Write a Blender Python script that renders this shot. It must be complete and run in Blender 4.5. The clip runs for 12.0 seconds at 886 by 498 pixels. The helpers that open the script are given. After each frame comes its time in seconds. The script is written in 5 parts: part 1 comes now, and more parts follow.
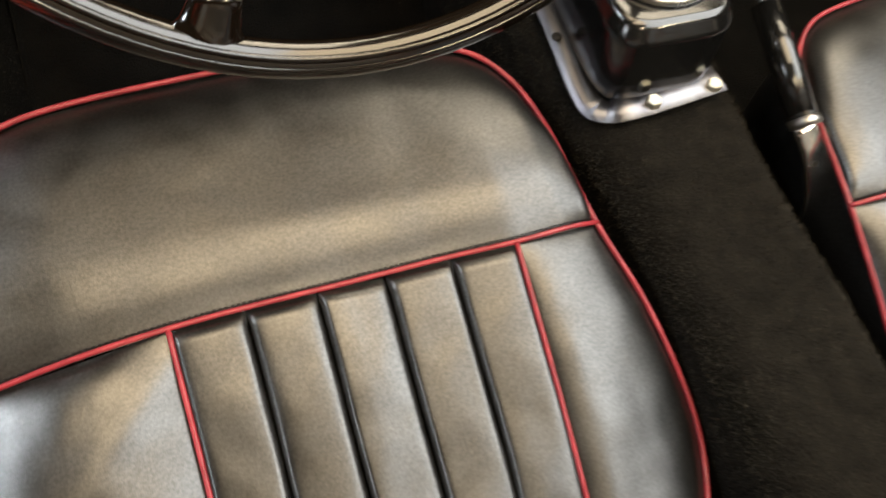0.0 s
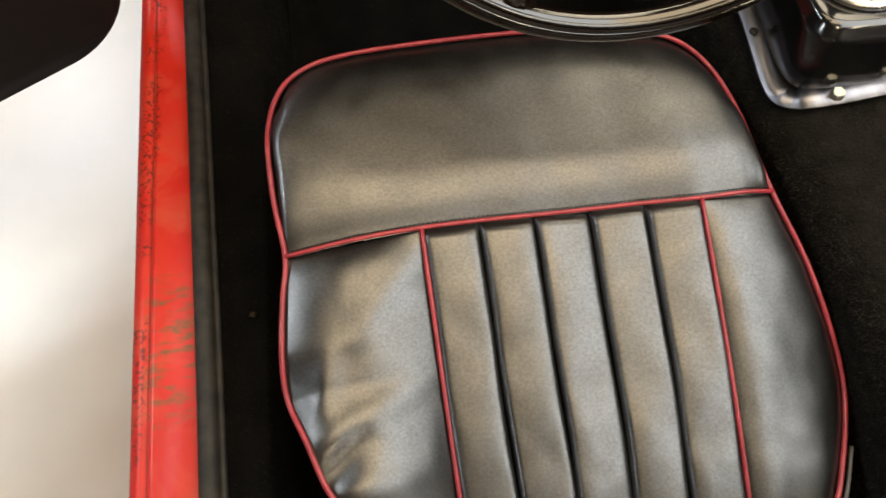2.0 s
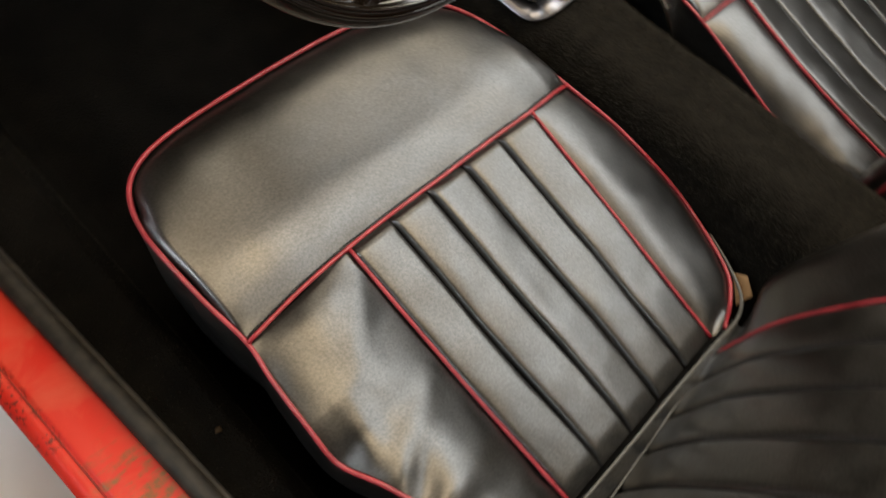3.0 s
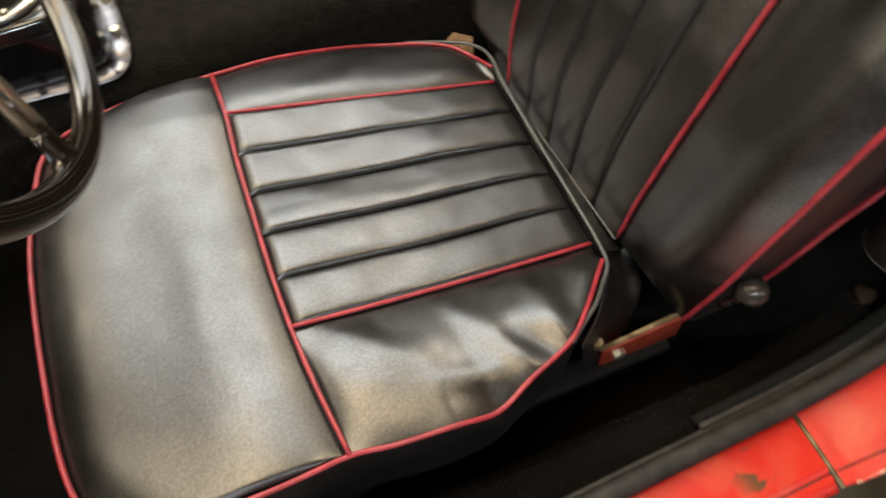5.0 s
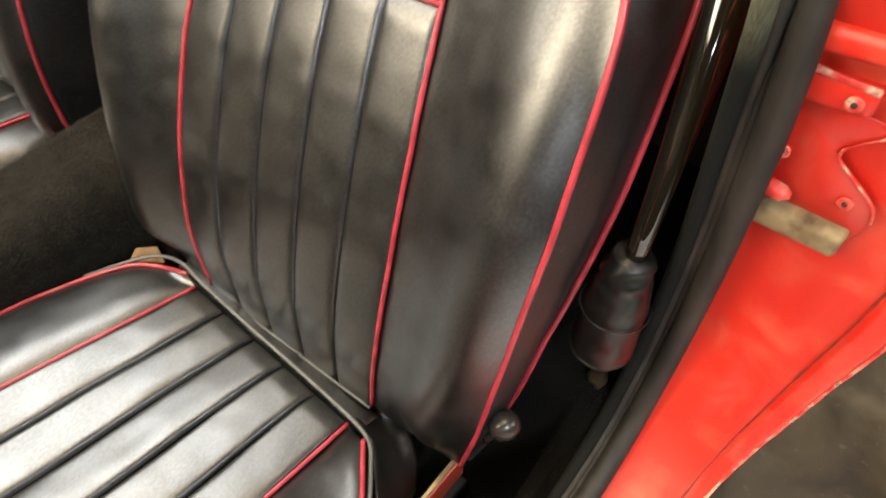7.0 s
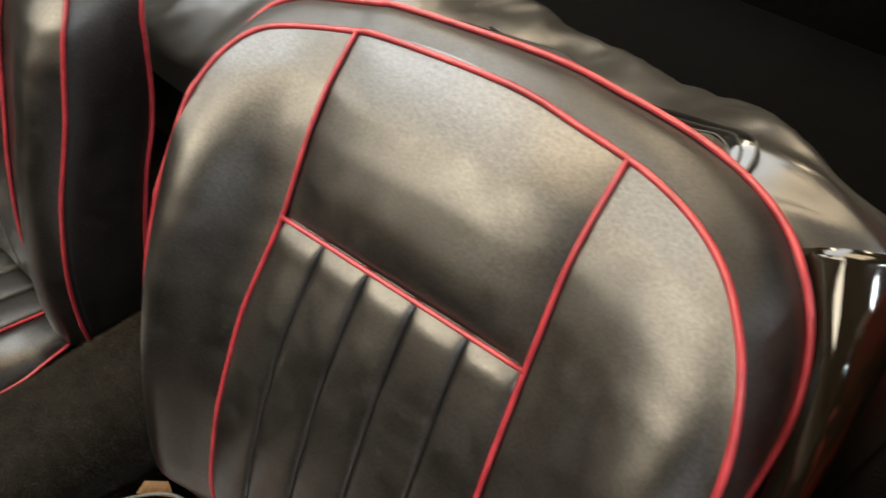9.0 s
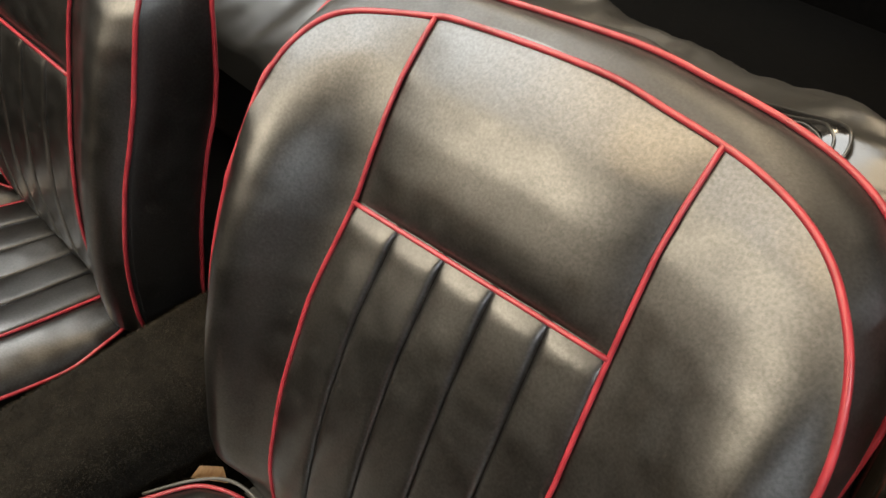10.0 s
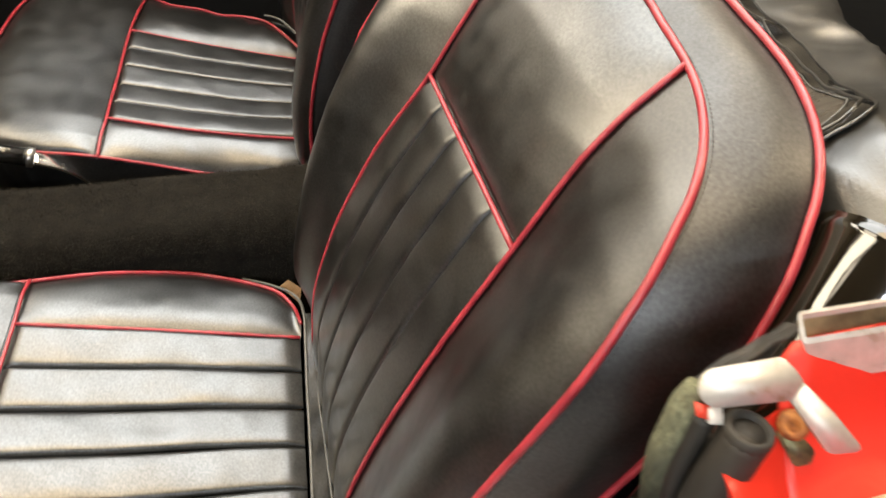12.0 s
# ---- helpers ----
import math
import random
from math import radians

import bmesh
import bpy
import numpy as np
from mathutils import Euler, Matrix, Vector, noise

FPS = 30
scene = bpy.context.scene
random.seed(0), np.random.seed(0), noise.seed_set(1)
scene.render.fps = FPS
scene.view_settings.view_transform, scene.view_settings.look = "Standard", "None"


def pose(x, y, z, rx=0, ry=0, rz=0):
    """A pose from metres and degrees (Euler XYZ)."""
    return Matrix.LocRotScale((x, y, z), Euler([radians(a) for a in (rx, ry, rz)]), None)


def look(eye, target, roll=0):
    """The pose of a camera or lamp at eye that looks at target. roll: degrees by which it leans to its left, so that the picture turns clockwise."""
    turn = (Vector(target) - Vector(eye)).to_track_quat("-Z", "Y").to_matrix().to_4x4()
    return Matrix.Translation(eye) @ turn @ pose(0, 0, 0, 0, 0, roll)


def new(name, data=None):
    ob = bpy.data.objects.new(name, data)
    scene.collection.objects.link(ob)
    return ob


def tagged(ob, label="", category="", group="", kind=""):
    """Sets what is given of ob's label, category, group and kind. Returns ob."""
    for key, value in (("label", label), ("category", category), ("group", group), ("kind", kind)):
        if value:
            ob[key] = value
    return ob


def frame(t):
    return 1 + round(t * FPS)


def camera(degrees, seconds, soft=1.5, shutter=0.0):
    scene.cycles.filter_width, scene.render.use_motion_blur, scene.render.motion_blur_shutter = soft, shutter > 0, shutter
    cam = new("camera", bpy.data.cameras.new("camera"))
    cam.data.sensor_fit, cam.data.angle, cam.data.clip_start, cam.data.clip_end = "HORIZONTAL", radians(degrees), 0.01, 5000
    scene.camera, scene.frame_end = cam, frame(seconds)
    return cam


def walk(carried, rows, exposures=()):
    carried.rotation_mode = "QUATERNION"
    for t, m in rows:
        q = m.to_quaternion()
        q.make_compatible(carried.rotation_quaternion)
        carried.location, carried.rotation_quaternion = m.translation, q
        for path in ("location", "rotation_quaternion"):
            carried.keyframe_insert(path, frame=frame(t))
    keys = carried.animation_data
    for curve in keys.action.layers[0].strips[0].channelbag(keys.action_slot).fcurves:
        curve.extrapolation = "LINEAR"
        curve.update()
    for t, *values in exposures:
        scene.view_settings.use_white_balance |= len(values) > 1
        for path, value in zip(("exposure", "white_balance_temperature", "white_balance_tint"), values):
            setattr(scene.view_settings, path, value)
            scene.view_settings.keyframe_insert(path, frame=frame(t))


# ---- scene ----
cam = camera(66.5, 12.0, 1.5, 0.4)
PATH = [
    (0, (-0.037, -0.18, 0.915), (0.392, 0.558, -0.894), 14.0),
    (0.5, (-0.014, -0.228, 0.989), (0.421, 0.504, -0.821), 14.6),
    (1, (-0.045, -0.233, 0.979), (0.233, 0.522, -0.852), 8.8),
    (1.5, (-0.102, -0.249, 0.992), (0.027, 0.548, -0.837), 2.1),
    (2, (-0.147, -0.265, 0.999), (-0.034, 0.542, -0.828), 1.1),
    (2.5, (-0.228, -0.251, 1.001), (0.149, 0.568, -0.784), 6.6),
    (2.7, (-0.278, -0.234, 0.998), (0.407, 0.444, -0.754), 16.9),
    (4.3, (-0.436, -0.075, 0.976), (0.663, -0.164, -0.692), 5.2),
    (4.5, (-0.416, -0.054, 0.961), (0.694, -0.246, -0.692), 2.7),
    (5, (-0.404, -0.066, 0.967), (0.575, -0.333, -0.756), -7.2),
    (5.3, (-0.423, -0.081, 0.965), (0.027, -0.303, 0.099), -6.5),
    (5.5, (-0.433, -0.102, 0.968), (0.401, -0.697, -0.75), -5.8),
    (6, (-0.419, -0.117, 0.97), (0.386, -0.796, -0.729), -6.1),
    (6.3, (-0.398, -0.14, 0.991), (0.008, -0.508, 0.155), -4.9),
    (6.5, (-0.386, -0.151, 0.993), (0.443, -0.93, -0.652), -4.7),
    (7, (-0.367, -0.174, 0.991), (0.449, -1.056, -0.609), -2.0),
    (7.2, (-0.36, -0.192, 0.999), (0.434, -1.121, -0.584), -1.0),
    (8.8, (-0.244, -0.243, 1.104), (0.554, -1.37, -0.343), 5.9),
    (9, (-0.215, -0.225, 1.107), (0.659, -1.321, -0.32), 5.6),
    (9.5, (-0.186, -0.218, 1.104), (0.705, -1.294, -0.327), 5.4),
    (10, (-0.185, -0.19, 1.095), (0.721, -1.254, -0.336), 5.3),
    (10.5, (-0.251, -0.206, 1.083), (0.752, -1.168, -0.356), 5.1),
    (10.8, (-0.294, -0.216, 1.08), (0.273, -0.602, 0.352), 3.0),
    (11, (-0.329, -0.224, 1.098), (0.889, -0.906, -0.334), 1.3),
    (11.5, (-0.3855, -0.2526, 1.085), (0.2495, -0.5472, 0.3709), 6.4),
    (11.7, (-0.379, -0.2949, 1.0733), (0.2692, -0.5343, 0.3504), 5.2),
    (12, (-0.3978, -0.356, 1.0508), (0.2829, -0.507, 0.334), 2.8),
]
# the clip's camera opens up as its view leaves the white floor
EXPOSURES = [(0, -0.05), (1.5, -0.2), (2.0, -0.35), (2.7, -0.5), (4.5, -0.2), (5.0, -0.02), (5.5, 0.35), (6.5, 0.75), (7.0, 0.85), (9.0, 0.1), (9.5, 0.02), (10.5, 0.2), (12.0, 0.52)]
walk(cam, [(t, look(eye, target, roll)) for t, eye, target, roll in PATH], EXPOSURES)

# ---- world and lamps ----
world = bpy.data.worlds.new("garage_air")
world.use_nodes = True
world.node_tree.nodes["Background"].inputs[0].default_value = (0.95, 0.9, 0.8, 1)
world.node_tree.nodes["Background"].inputs[1].default_value = 0.02
scene.world = world


# ---- materials ----
def mat(name, color, rough=0.5, metal=0.0, spec=0.5, coat=0.0):
    m = bpy.data.materials.new(name)
    m.use_nodes = True
    b = m.node_tree.nodes["Principled BSDF"]
    b.inputs["Base Color"].default_value = (*color, 1)
    b.inputs["Roughness"].default_value = rough
    b.inputs["Metallic"].default_value = metal
    b.inputs["Specular IOR Level"].default_value = spec
    b.inputs["Coat Weight"].default_value = coat
    return m


def tex(m, kind, scale, detail=4.0, stretch=(1, 1, 1), **vals):
    n = m.node_tree
    co = n.nodes.new("ShaderNodeTexCoord")
    mp = n.nodes.new("ShaderNodeMapping")
    mp.inputs["Scale"].default_value = stretch
    t = n.nodes.new(kind)
    t.inputs["Scale"].default_value = scale
    if "Detail" in t.inputs:
        t.inputs["Detail"].default_value = detail
    for k, v in vals.items():
        t.inputs[k].default_value = v
    n.links.new(co.outputs["Object"], mp.inputs["Vector"])
    n.links.new(mp.outputs[0], t.inputs["Vector"])
    return t


def ramp(m, src, stops):
    n = m.node_tree
    r = n.nodes.new("ShaderNodeValToRGB")
    els = r.color_ramp.elements
    while len(els) < len(stops):
        els.new(0.5)
    for e, (p, c) in zip(els, stops):
        e.position, e.color = p, (*c, 1) if len(c) == 3 else c
    n.links.new(src, r.inputs[0])
    return r.outputs[0]


def grey(v):
    return (v, v, v)


def mix(m, fac, a, b):
    n = m.node_tree
    x = n.nodes.new("ShaderNodeMix")
    x.data_type = "RGBA"
    n.links.new(fac, x.inputs[0])
    for k, v in ((6, a), (7, b)):
        if isinstance(v, tuple):
            x.inputs[k].default_value = (*v, 1)
        else:
            n.links.new(v, x.inputs[k])
    return x.outputs[2]


def bump(m, src, strength, dist, prev=None):
    n = m.node_tree
    b = n.nodes.new("ShaderNodeBump")
    b.inputs["Strength"].default_value = strength
    b.inputs["Distance"].default_value = dist
    n.links.new(src, b.inputs["Height"])
    if prev:
        n.links.new(prev, b.inputs["Normal"])
    n.links.new(b.outputs[0], n.nodes["Principled BSDF"].inputs["Normal"])
    return b.outputs[0]


def plug(m, src, slot):
    m.node_tree.links.new(src, m.node_tree.nodes["Principled BSDF"].inputs[slot])


def times(m, *srcs):
    n = m.node_tree
    out = srcs[0]
    for s in srcs[1:]:
        k = n.nodes.new("ShaderNodeMath")
        k.operation = "MULTIPLY"
        n.links.new(out, k.inputs[0])
        n.links.new(s, k.inputs[1])
        out = k.outputs[0]
    return out


# black grained seat vinyl: a faint pebble grain, sparse short creases, broad soft scuffing, dust
def grained(name, base, light, rough, grain, fine, spec=1.25):
    m = mat(name, base, rough, spec=spec)
    scuff = tex(m, "ShaderNodeTexNoise", 9, 4)
    blot = tex(m, "ShaderNodeTexNoise", 38, 2)
    cells = tex(m, "ShaderNodeTexNoise", fine * 1.5, 0.0)
    line = tex(m, "ShaderNodeTexNoise", 210, 2.0, (1.0, 0.34, 0.34), Distortion=0.9)
    where = tex(m, "ShaderNodeTexNoise", 22, 3)
    crease = times(m, line.outputs[0], ramp(m, where.outputs[0], [(0.35, grey(0.3)), (0.65, grey(1))]))
    hair = tex(m, "ShaderNodeTexNoise", 55, 8, (2.6, 0.6, 0.6), Distortion=2.5)
    dust = times(m, ramp(m, hair.outputs[0], [(0.60, grey(0)), (0.66, grey(1))]), ramp(m, tex(m, "ShaderNodeTexNoise", 300, 2).outputs[0], [(0.5, grey(0)), (0.62, grey(0.8))]))
    plug(m, mix(m, dust, ramp(m, scuff.outputs[0], [(0.3, base), (0.7, light)]), (0.026, 0.023, 0.019)), "Base Color")
    plug(m, ramp(m, blot.outputs[0], [(0.3, grey(rough - 0.04)), (0.7, grey(rough + 0.06))]), "Roughness")
    a = bump(m, cells.outputs[0], grain * 0.3, 0.0008)
    bump(m, crease, grain * 0.6, 0.001, a)
    mottle = tex(m, "ShaderNodeTexNoise", 420, 3)
    plug(m, ramp(m, mottle.outputs[0], [(0.3, grey(0.8 * spec)), (0.7, grey(1.14 * spec))]), "Specular IOR Level")
    return m


vinyl = grained("seat_vinyl", (0.002, 0.0018, 0.0015), (0.0042, 0.0036, 0.0028), 0.33, 0.19, 640)
side_vinyl = grained("smooth_vinyl", (0.0022, 0.002, 0.0017), (0.0046, 0.0039, 0.0031), 0.46, 0.17, 640, 0.8)

dull_vinyl = grained("dull_vinyl", (0.005, 0.0045, 0.004), (0.009, 0.008, 0.007), 0.52, 0.12, 600)

piping_red = mat("red_piping_vinyl", (0.42, 0.018, 0.03), 0.34, spec=0.5)
pn = tex(piping_red, "ShaderNodeTexNoise", 60, 3)
plug(piping_red, ramp(piping_red, pn.outputs[0], [(0.35, (0.22, 0.017, 0.025)), (0.65, (0.34, 0.032, 0.043))]), "Base Color")
cord_grey = mat("grey_edge_cord", (0.08, 0.08, 0.075), 0.5)
stitch_grey = mat("dusty_stitching", (0.028, 0.025, 0.021), 0.8)
thread = mat("black_thread", (0.012, 0.0105, 0.009), 0.7)

carpet = mat("black_carpet", (0.008, 0.007, 0.006), 1.0, spec=0.1)
cn = tex(carpet, "ShaderNodeTexNoise", 420, 5)
cw = tex(carpet, "ShaderNodeTexNoise", 24, 3)
cs = tex(carpet, "ShaderNodeTexNoise", 170, 2)
plug(carpet, mix(carpet, ramp(carpet, cs.outputs[0], [(0.74, grey(0)), (0.8, grey(1))]),
                 ramp(carpet, cw.outputs[0], [(0.3, (0.002, 0.0019, 0.0016)), (0.7, (0.0055, 0.0049, 0.004))]), (0.04, 0.036, 0.03)), "Base Color")
bump(carpet, cn.outputs[0], 1.0, 0.004)

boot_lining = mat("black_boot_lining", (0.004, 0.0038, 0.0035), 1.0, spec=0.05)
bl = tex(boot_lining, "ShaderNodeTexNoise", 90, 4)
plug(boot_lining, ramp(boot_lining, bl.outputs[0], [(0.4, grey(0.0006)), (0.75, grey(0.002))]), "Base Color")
felted = mat("worn_tunnel_carpet", (0.02, 0.018, 0.014), 1.0, spec=0.1)
fd = tex(felted, "ShaderNodeTexNoise", 60, 5)
fe = tex(felted, "ShaderNodeTexNoise", 330, 3)
plug(felted, ramp(felted, fd.outputs[0], [(0.3, (0.0055, 0.0048, 0.0038)), (0.7, (0.0125, 0.011, 0.0085))]), "Base Color")
bump(felted, fe.outputs[0], 0.8, 0.004)
pile_fibre = mat("carpet_fibre", (0.035, 0.031, 0.025), 0.9, spec=0.15)
pf = tex(pile_fibre, "ShaderNodeTexNoise", 30, 3)
plug(pile_fibre, ramp(pile_fibre, pf.outputs[0], [(0.3, (0.018, 0.016, 0.0125)), (0.7, (0.042, 0.037, 0.029))]), "Base Color")

red_paint = mat("red_body_paint", (0.62, 0.022, 0.012), 0.3, spec=0.4, coat=0.05)
red_paint.node_tree.nodes["Principled BSDF"].inputs["Coat Roughness"].default_value = 0.18
rb = tex(red_paint, "ShaderNodeTexNoise", 7, 4)
rs = tex(red_paint, "ShaderNodeTexNoise", 55, 6, (1, 0.35, 1), Distortion=0.6)
rr = tex(red_paint, "ShaderNodeTexNoise", 5, 2)
rcol = ramp(red_paint, rb.outputs[0], [(0.3, (0.46, 0.012, 0.007)), (0.7, (0.62, 0.03, 0.013))])
rmul = red_paint.node_tree.nodes.new("ShaderNodeMath")
rmul.operation = "MULTIPLY"
red_paint.node_tree.links.new(ramp(red_paint, rs.outputs[0], [(0.58, grey(0)), (0.64, grey(1))]), rmul.inputs[0])
red_paint.node_tree.links.new(ramp(red_paint, rr.outputs[0], [(0.64, grey(0)), (0.70, grey(1))]), rmul.inputs[1])
rd = tex(red_paint, "ShaderNodeTexNoise", 21, 6, Distortion=0.8)
dusty = mix(red_paint, ramp(red_paint, rd.outputs[0], [(0.48, grey(0)), (0.75, grey(0.45))]), rcol, (0.6, 0.15, 0.08))
plug(red_paint, mix(red_paint, rmul.outputs[0], dusty, (0.1, 0.05, 0.02)), "Base Color")
plug(red_paint, ramp(red_paint, rb.outputs[0], [(0.3, grey(0.34)), (0.7, grey(0.5))]), "Roughness")
bump(red_paint, rs.outputs[0], 0.06, 0.001)

# sill paint: the same red, worn through in olive-brown scratches at one spot and speckled along the outer lip
sill_paint = red_paint.copy()
sill_paint.name = "worn_red_sill_paint"


def mask(m, coord, lo, hi, soft):
    """1 between lo and hi of one object coordinate."""
    n = m.node_tree
    co = n.nodes.new("ShaderNodeTexCoord")
    sp = n.nodes.new("ShaderNodeSeparateXYZ")
    n.links.new(co.outputs["Object"], sp.inputs[0])
    outs = []
    for a, c in ((lo - soft, lo), (hi + soft, hi)):
        r = n.nodes.new("ShaderNodeMapRange")
        r.inputs["From Min"].default_value = a
        r.inputs["From Max"].default_value = c
        n.links.new(sp.outputs[coord], r.inputs["Value"])
        outs.append(r.outputs[0])
    return times(m, *outs)


sx = tex(sill_paint, "ShaderNodeTexNoise", 42, 7, (0.8, 3.0, 1))
sd = tex(sill_paint, "ShaderNodeTexNoise", 220, 3)
spot = times(sill_paint, mask(sill_paint, 0, -0.402, -0.352, 0.012), mask(sill_paint, 1, -0.10, -0.005, 0.05))
scar = times(sill_paint, ramp(sill_paint, sx.outputs[0], [(0.49, grey(0)), (0.6, grey(0.9))]), ramp(sill_paint, sd.outputs[0], [(0.3, grey(0.35)), (0.6, grey(1))]), spot)
lipline = times(sill_paint, mask(sill_paint, 0, -0.424, -0.409, 0.006), ramp(sill_paint, sd.outputs[0], [(0.52, grey(0)), (0.6, grey(1))]),
                ramp(sill_paint, tex(sill_paint, "ShaderNodeTexNoise", 16, 2).outputs[0], [(0.42, grey(0)), (0.5, grey(1))]))
paint_in = sill_paint.node_tree.nodes["Principled BSDF"].inputs["Base Color"].links[0].from_socket
worn = mix(sill_paint, scar, paint_in, (0.15, 0.085, 0.03))
plug(sill_paint, mix(sill_paint, lipline, worn, (0.16, 0.016, 0.01)), "Base Color")

chip_paint = mat("chipped_red_paint", (0.6, 0.1, 0.07), 0.5)
cp = tex(chip_paint, "ShaderNodeTexNoise", 90, 5)
plug(chip_paint, ramp(chip_paint, cp.outputs[0], [(0.40, (0.5, 0.02, 0.012)), (0.52, (0.62, 0.1, 0.07)), (0.60, (0.6, 0.34, 0.24)), (0.68, (0.2, 0.1, 0.05))]), "Base Color")

rubber = mat("black_rubber", (0.016, 0.014, 0.011), 0.62, spec=0.3)
un = tex(rubber, "ShaderNodeTexNoise", 70, 5, (1, 1, 0.3))
plug(rubber, ramp(rubber, un.outputs[0], [(0.3, (0.009, 0.0082, 0.007)), (0.7, (0.03, 0.026, 0.021))]), "Base Color")
bump(rubber, un.outputs[0], 0.25, 0.001)
felt = mat("grey_green_felt", (0.07, 0.075, 0.045), 0.95, spec=0.1)
fn = tex(felt, "ShaderNodeTexNoise", 900, 3, (1, 1, 0.12))
fb = tex(felt, "ShaderNodeTexNoise", 60, 3)
sage = mix(felt, ramp(felt, fb.outputs[0], [(0.35, grey(0)), (0.7, grey(0.7))]), ramp(felt, fn.outputs[0], [(0.3, (0.07, 0.073, 0.047)), (0.7, (0.19, 0.19, 0.12))]), (0.09, 0.088, 0.062))
bump(felt, fn.outputs[0], 0.9, 0.0015)
# light is put into the colour: sage at the lit top, near-black below
plug(felt, mix(felt, mask(felt, 2, 0.845, 2.0, 0.07), (0.009, 0.0092, 0.008), sage), "Base Color")
gloss_black = mat("gloss_black_paint", (0.006, 0.006, 0.006), 0.1, spec=0.7, coat=0.5)
gn = tex(gloss_black, "ShaderNodeTexNoise", 30, 3)
plug(gloss_black, ramp(gloss_black, gn.outputs[0], [(0.3, grey(0.1)), (0.7, grey(0.24))]), "Roughness")
smoked = mat("smoked_glossy_plastic", (0.007, 0.0055, 0.0035), 0.07, spec=0.8)
sk = tex(smoked, "ShaderNodeTexNoise", 25, 3)
plug(smoked, ramp(smoked, sk.outputs[0], [(0.3, grey(0.05)), (0.7, grey(0.12))]), "Roughness")
reel_vinyl = mat("matt_sleeve_vinyl", (0.005, 0.0047, 0.0042), 0.36, spec=0.35)
rv = tex(reel_vinyl, "ShaderNodeTexNoise", 45, 4)
plug(reel_vinyl, ramp(reel_vinyl, rv.outputs[0], [(0.3, grey(0.3)), (0.7, grey(0.46))]), "Roughness")
bump(reel_vinyl, rv.outputs[0], 0.2, 0.002)
litter_brown = mat("dull_brown_chip", (0.024, 0.016, 0.009), 0.9, spec=0.1)
knob_metal = mat("dull_knob_metal", (0.03, 0.026, 0.022), 0.25, 0.2)
# fold lines of sill and jamb: the groove's shadow painted in mottled red-brown
fold_shade_red = mat("fold_shade_red_brown", (0.16, 0.02, 0.01), 0.7)
gm = tex(fold_shade_red, "ShaderNodeTexNoise", 60, 4)
plug(fold_shade_red, ramp(fold_shade_red, gm.outputs[0], [(0.4, (0.3, 0.016, 0.01)), (0.68, (0.09, 0.03, 0.015))]), "Base Color")
# worn steel; the red sill's reflection is put into the base colour
red_sheen_steel = mat("worn_steel_with_red_reflection", (0.4, 0.06, 0.03), 0.38, 0.5)
wheel_plastic = mat("dark_wheel_plastic", (0.006, 0.004, 0.0025), 0.12, spec=0.9)
chrome = mat("worn_chrome", (0.78, 0.75, 0.7), 0.14, 1.0)
hn = tex(chrome, "ShaderNodeTexNoise", 45, 5)
plug(chrome, ramp(chrome, hn.outputs[0], [(0.35, grey(0.08)), (0.75, grey(0.36))]), "Roughness")
steel = mat("bare_steel", (0.42, 0.42, 0.43), 0.3, 1.0)
tn = tex(steel, "ShaderNodeTexNoise", 60, 4, (1, 0.2, 1))
plug(steel, ramp(steel, tn.outputs[0], [(0.3, (0.12, 0.12, 0.14)), (0.7, (0.36, 0.36, 0.39))]), "Base Color")
plug(steel, ramp(steel, tn.outputs[0], [(0.3, grey(0.3)), (0.7, grey(0.5))]), "Roughness")
dull_chrome = mat("dull_chrome", (0.5, 0.49, 0.47), 0.32, 1.0)
dc = tex(dull_chrome, "ShaderNodeTexNoise", 50, 4)
plug(dull_chrome, ramp(dull_chrome, dc.outputs[0], [(0.3, grey(0.2)), (0.7, grey(0.4))]), "Roughness")
cap_chrome = mat("pitted_chrome", (0.85, 0.83, 0.8), 0.3, 0.65)
cc = tex(cap_chrome, "ShaderNodeTexNoise", 120, 5)
plug(cap_chrome, ramp(cap_chrome, cc.outputs[0], [(0.3, grey(0.42)), (0.7, grey(0.62))]), "Roughness")
plug(cap_chrome, ramp(cap_chrome, cc.outputs[0], [(0.3, (0.6, 0.57, 0.52)), (0.6, (0.5, 0.47, 0.42)), (0.72, (0.34, 0.27, 0.18))]), "Base Color")
zinc = mat("zinc_bolt", (0.75, 0.7, 0.55), 0.3, 0.9)
rust = mat("rusty_steel", (0.2, 0.12, 0.06), 0.7, 0.4)
on = tex(rust, "ShaderNodeTexNoise", 60, 5)
plug(rust, ramp(rust, on.outputs[0], [(0.3, (0.07, 0.04, 0.017)), (0.6, (0.27, 0.2, 0.105))]), "Base Color")
rust_orange = mat("orange_rust", (0.4, 0.14, 0.03), 0.7, 0.3)
ro = tex(rust_orange, "ShaderNodeTexNoise", 250, 4)
plug(rust_orange, ramp(rust_orange, ro.outputs[0], [(0.35, (0.16, 0.045, 0.012)), (0.65, (0.5, 0.2, 0.05))]), "Base Color")
zinc_green = mat("tarnished_zinc", (0.13, 0.13, 0.07), 0.55, 0.5)
zg = tex(zinc_green, "ShaderNodeTexNoise", 200, 4)
plug(zinc_green, ramp(zinc_green, zg.outputs[0], [(0.35, (0.06, 0.055, 0.03)), (0.65, (0.22, 0.21, 0.1))]), "Base Color")
tab_white = mat("off_white_plastic", (0.6, 0.55, 0.5), 0.5)
hood_vinyl = mat("glossy_hood_vinyl", (0.016, 0.015, 0.013), 0.3, spec=0.9)
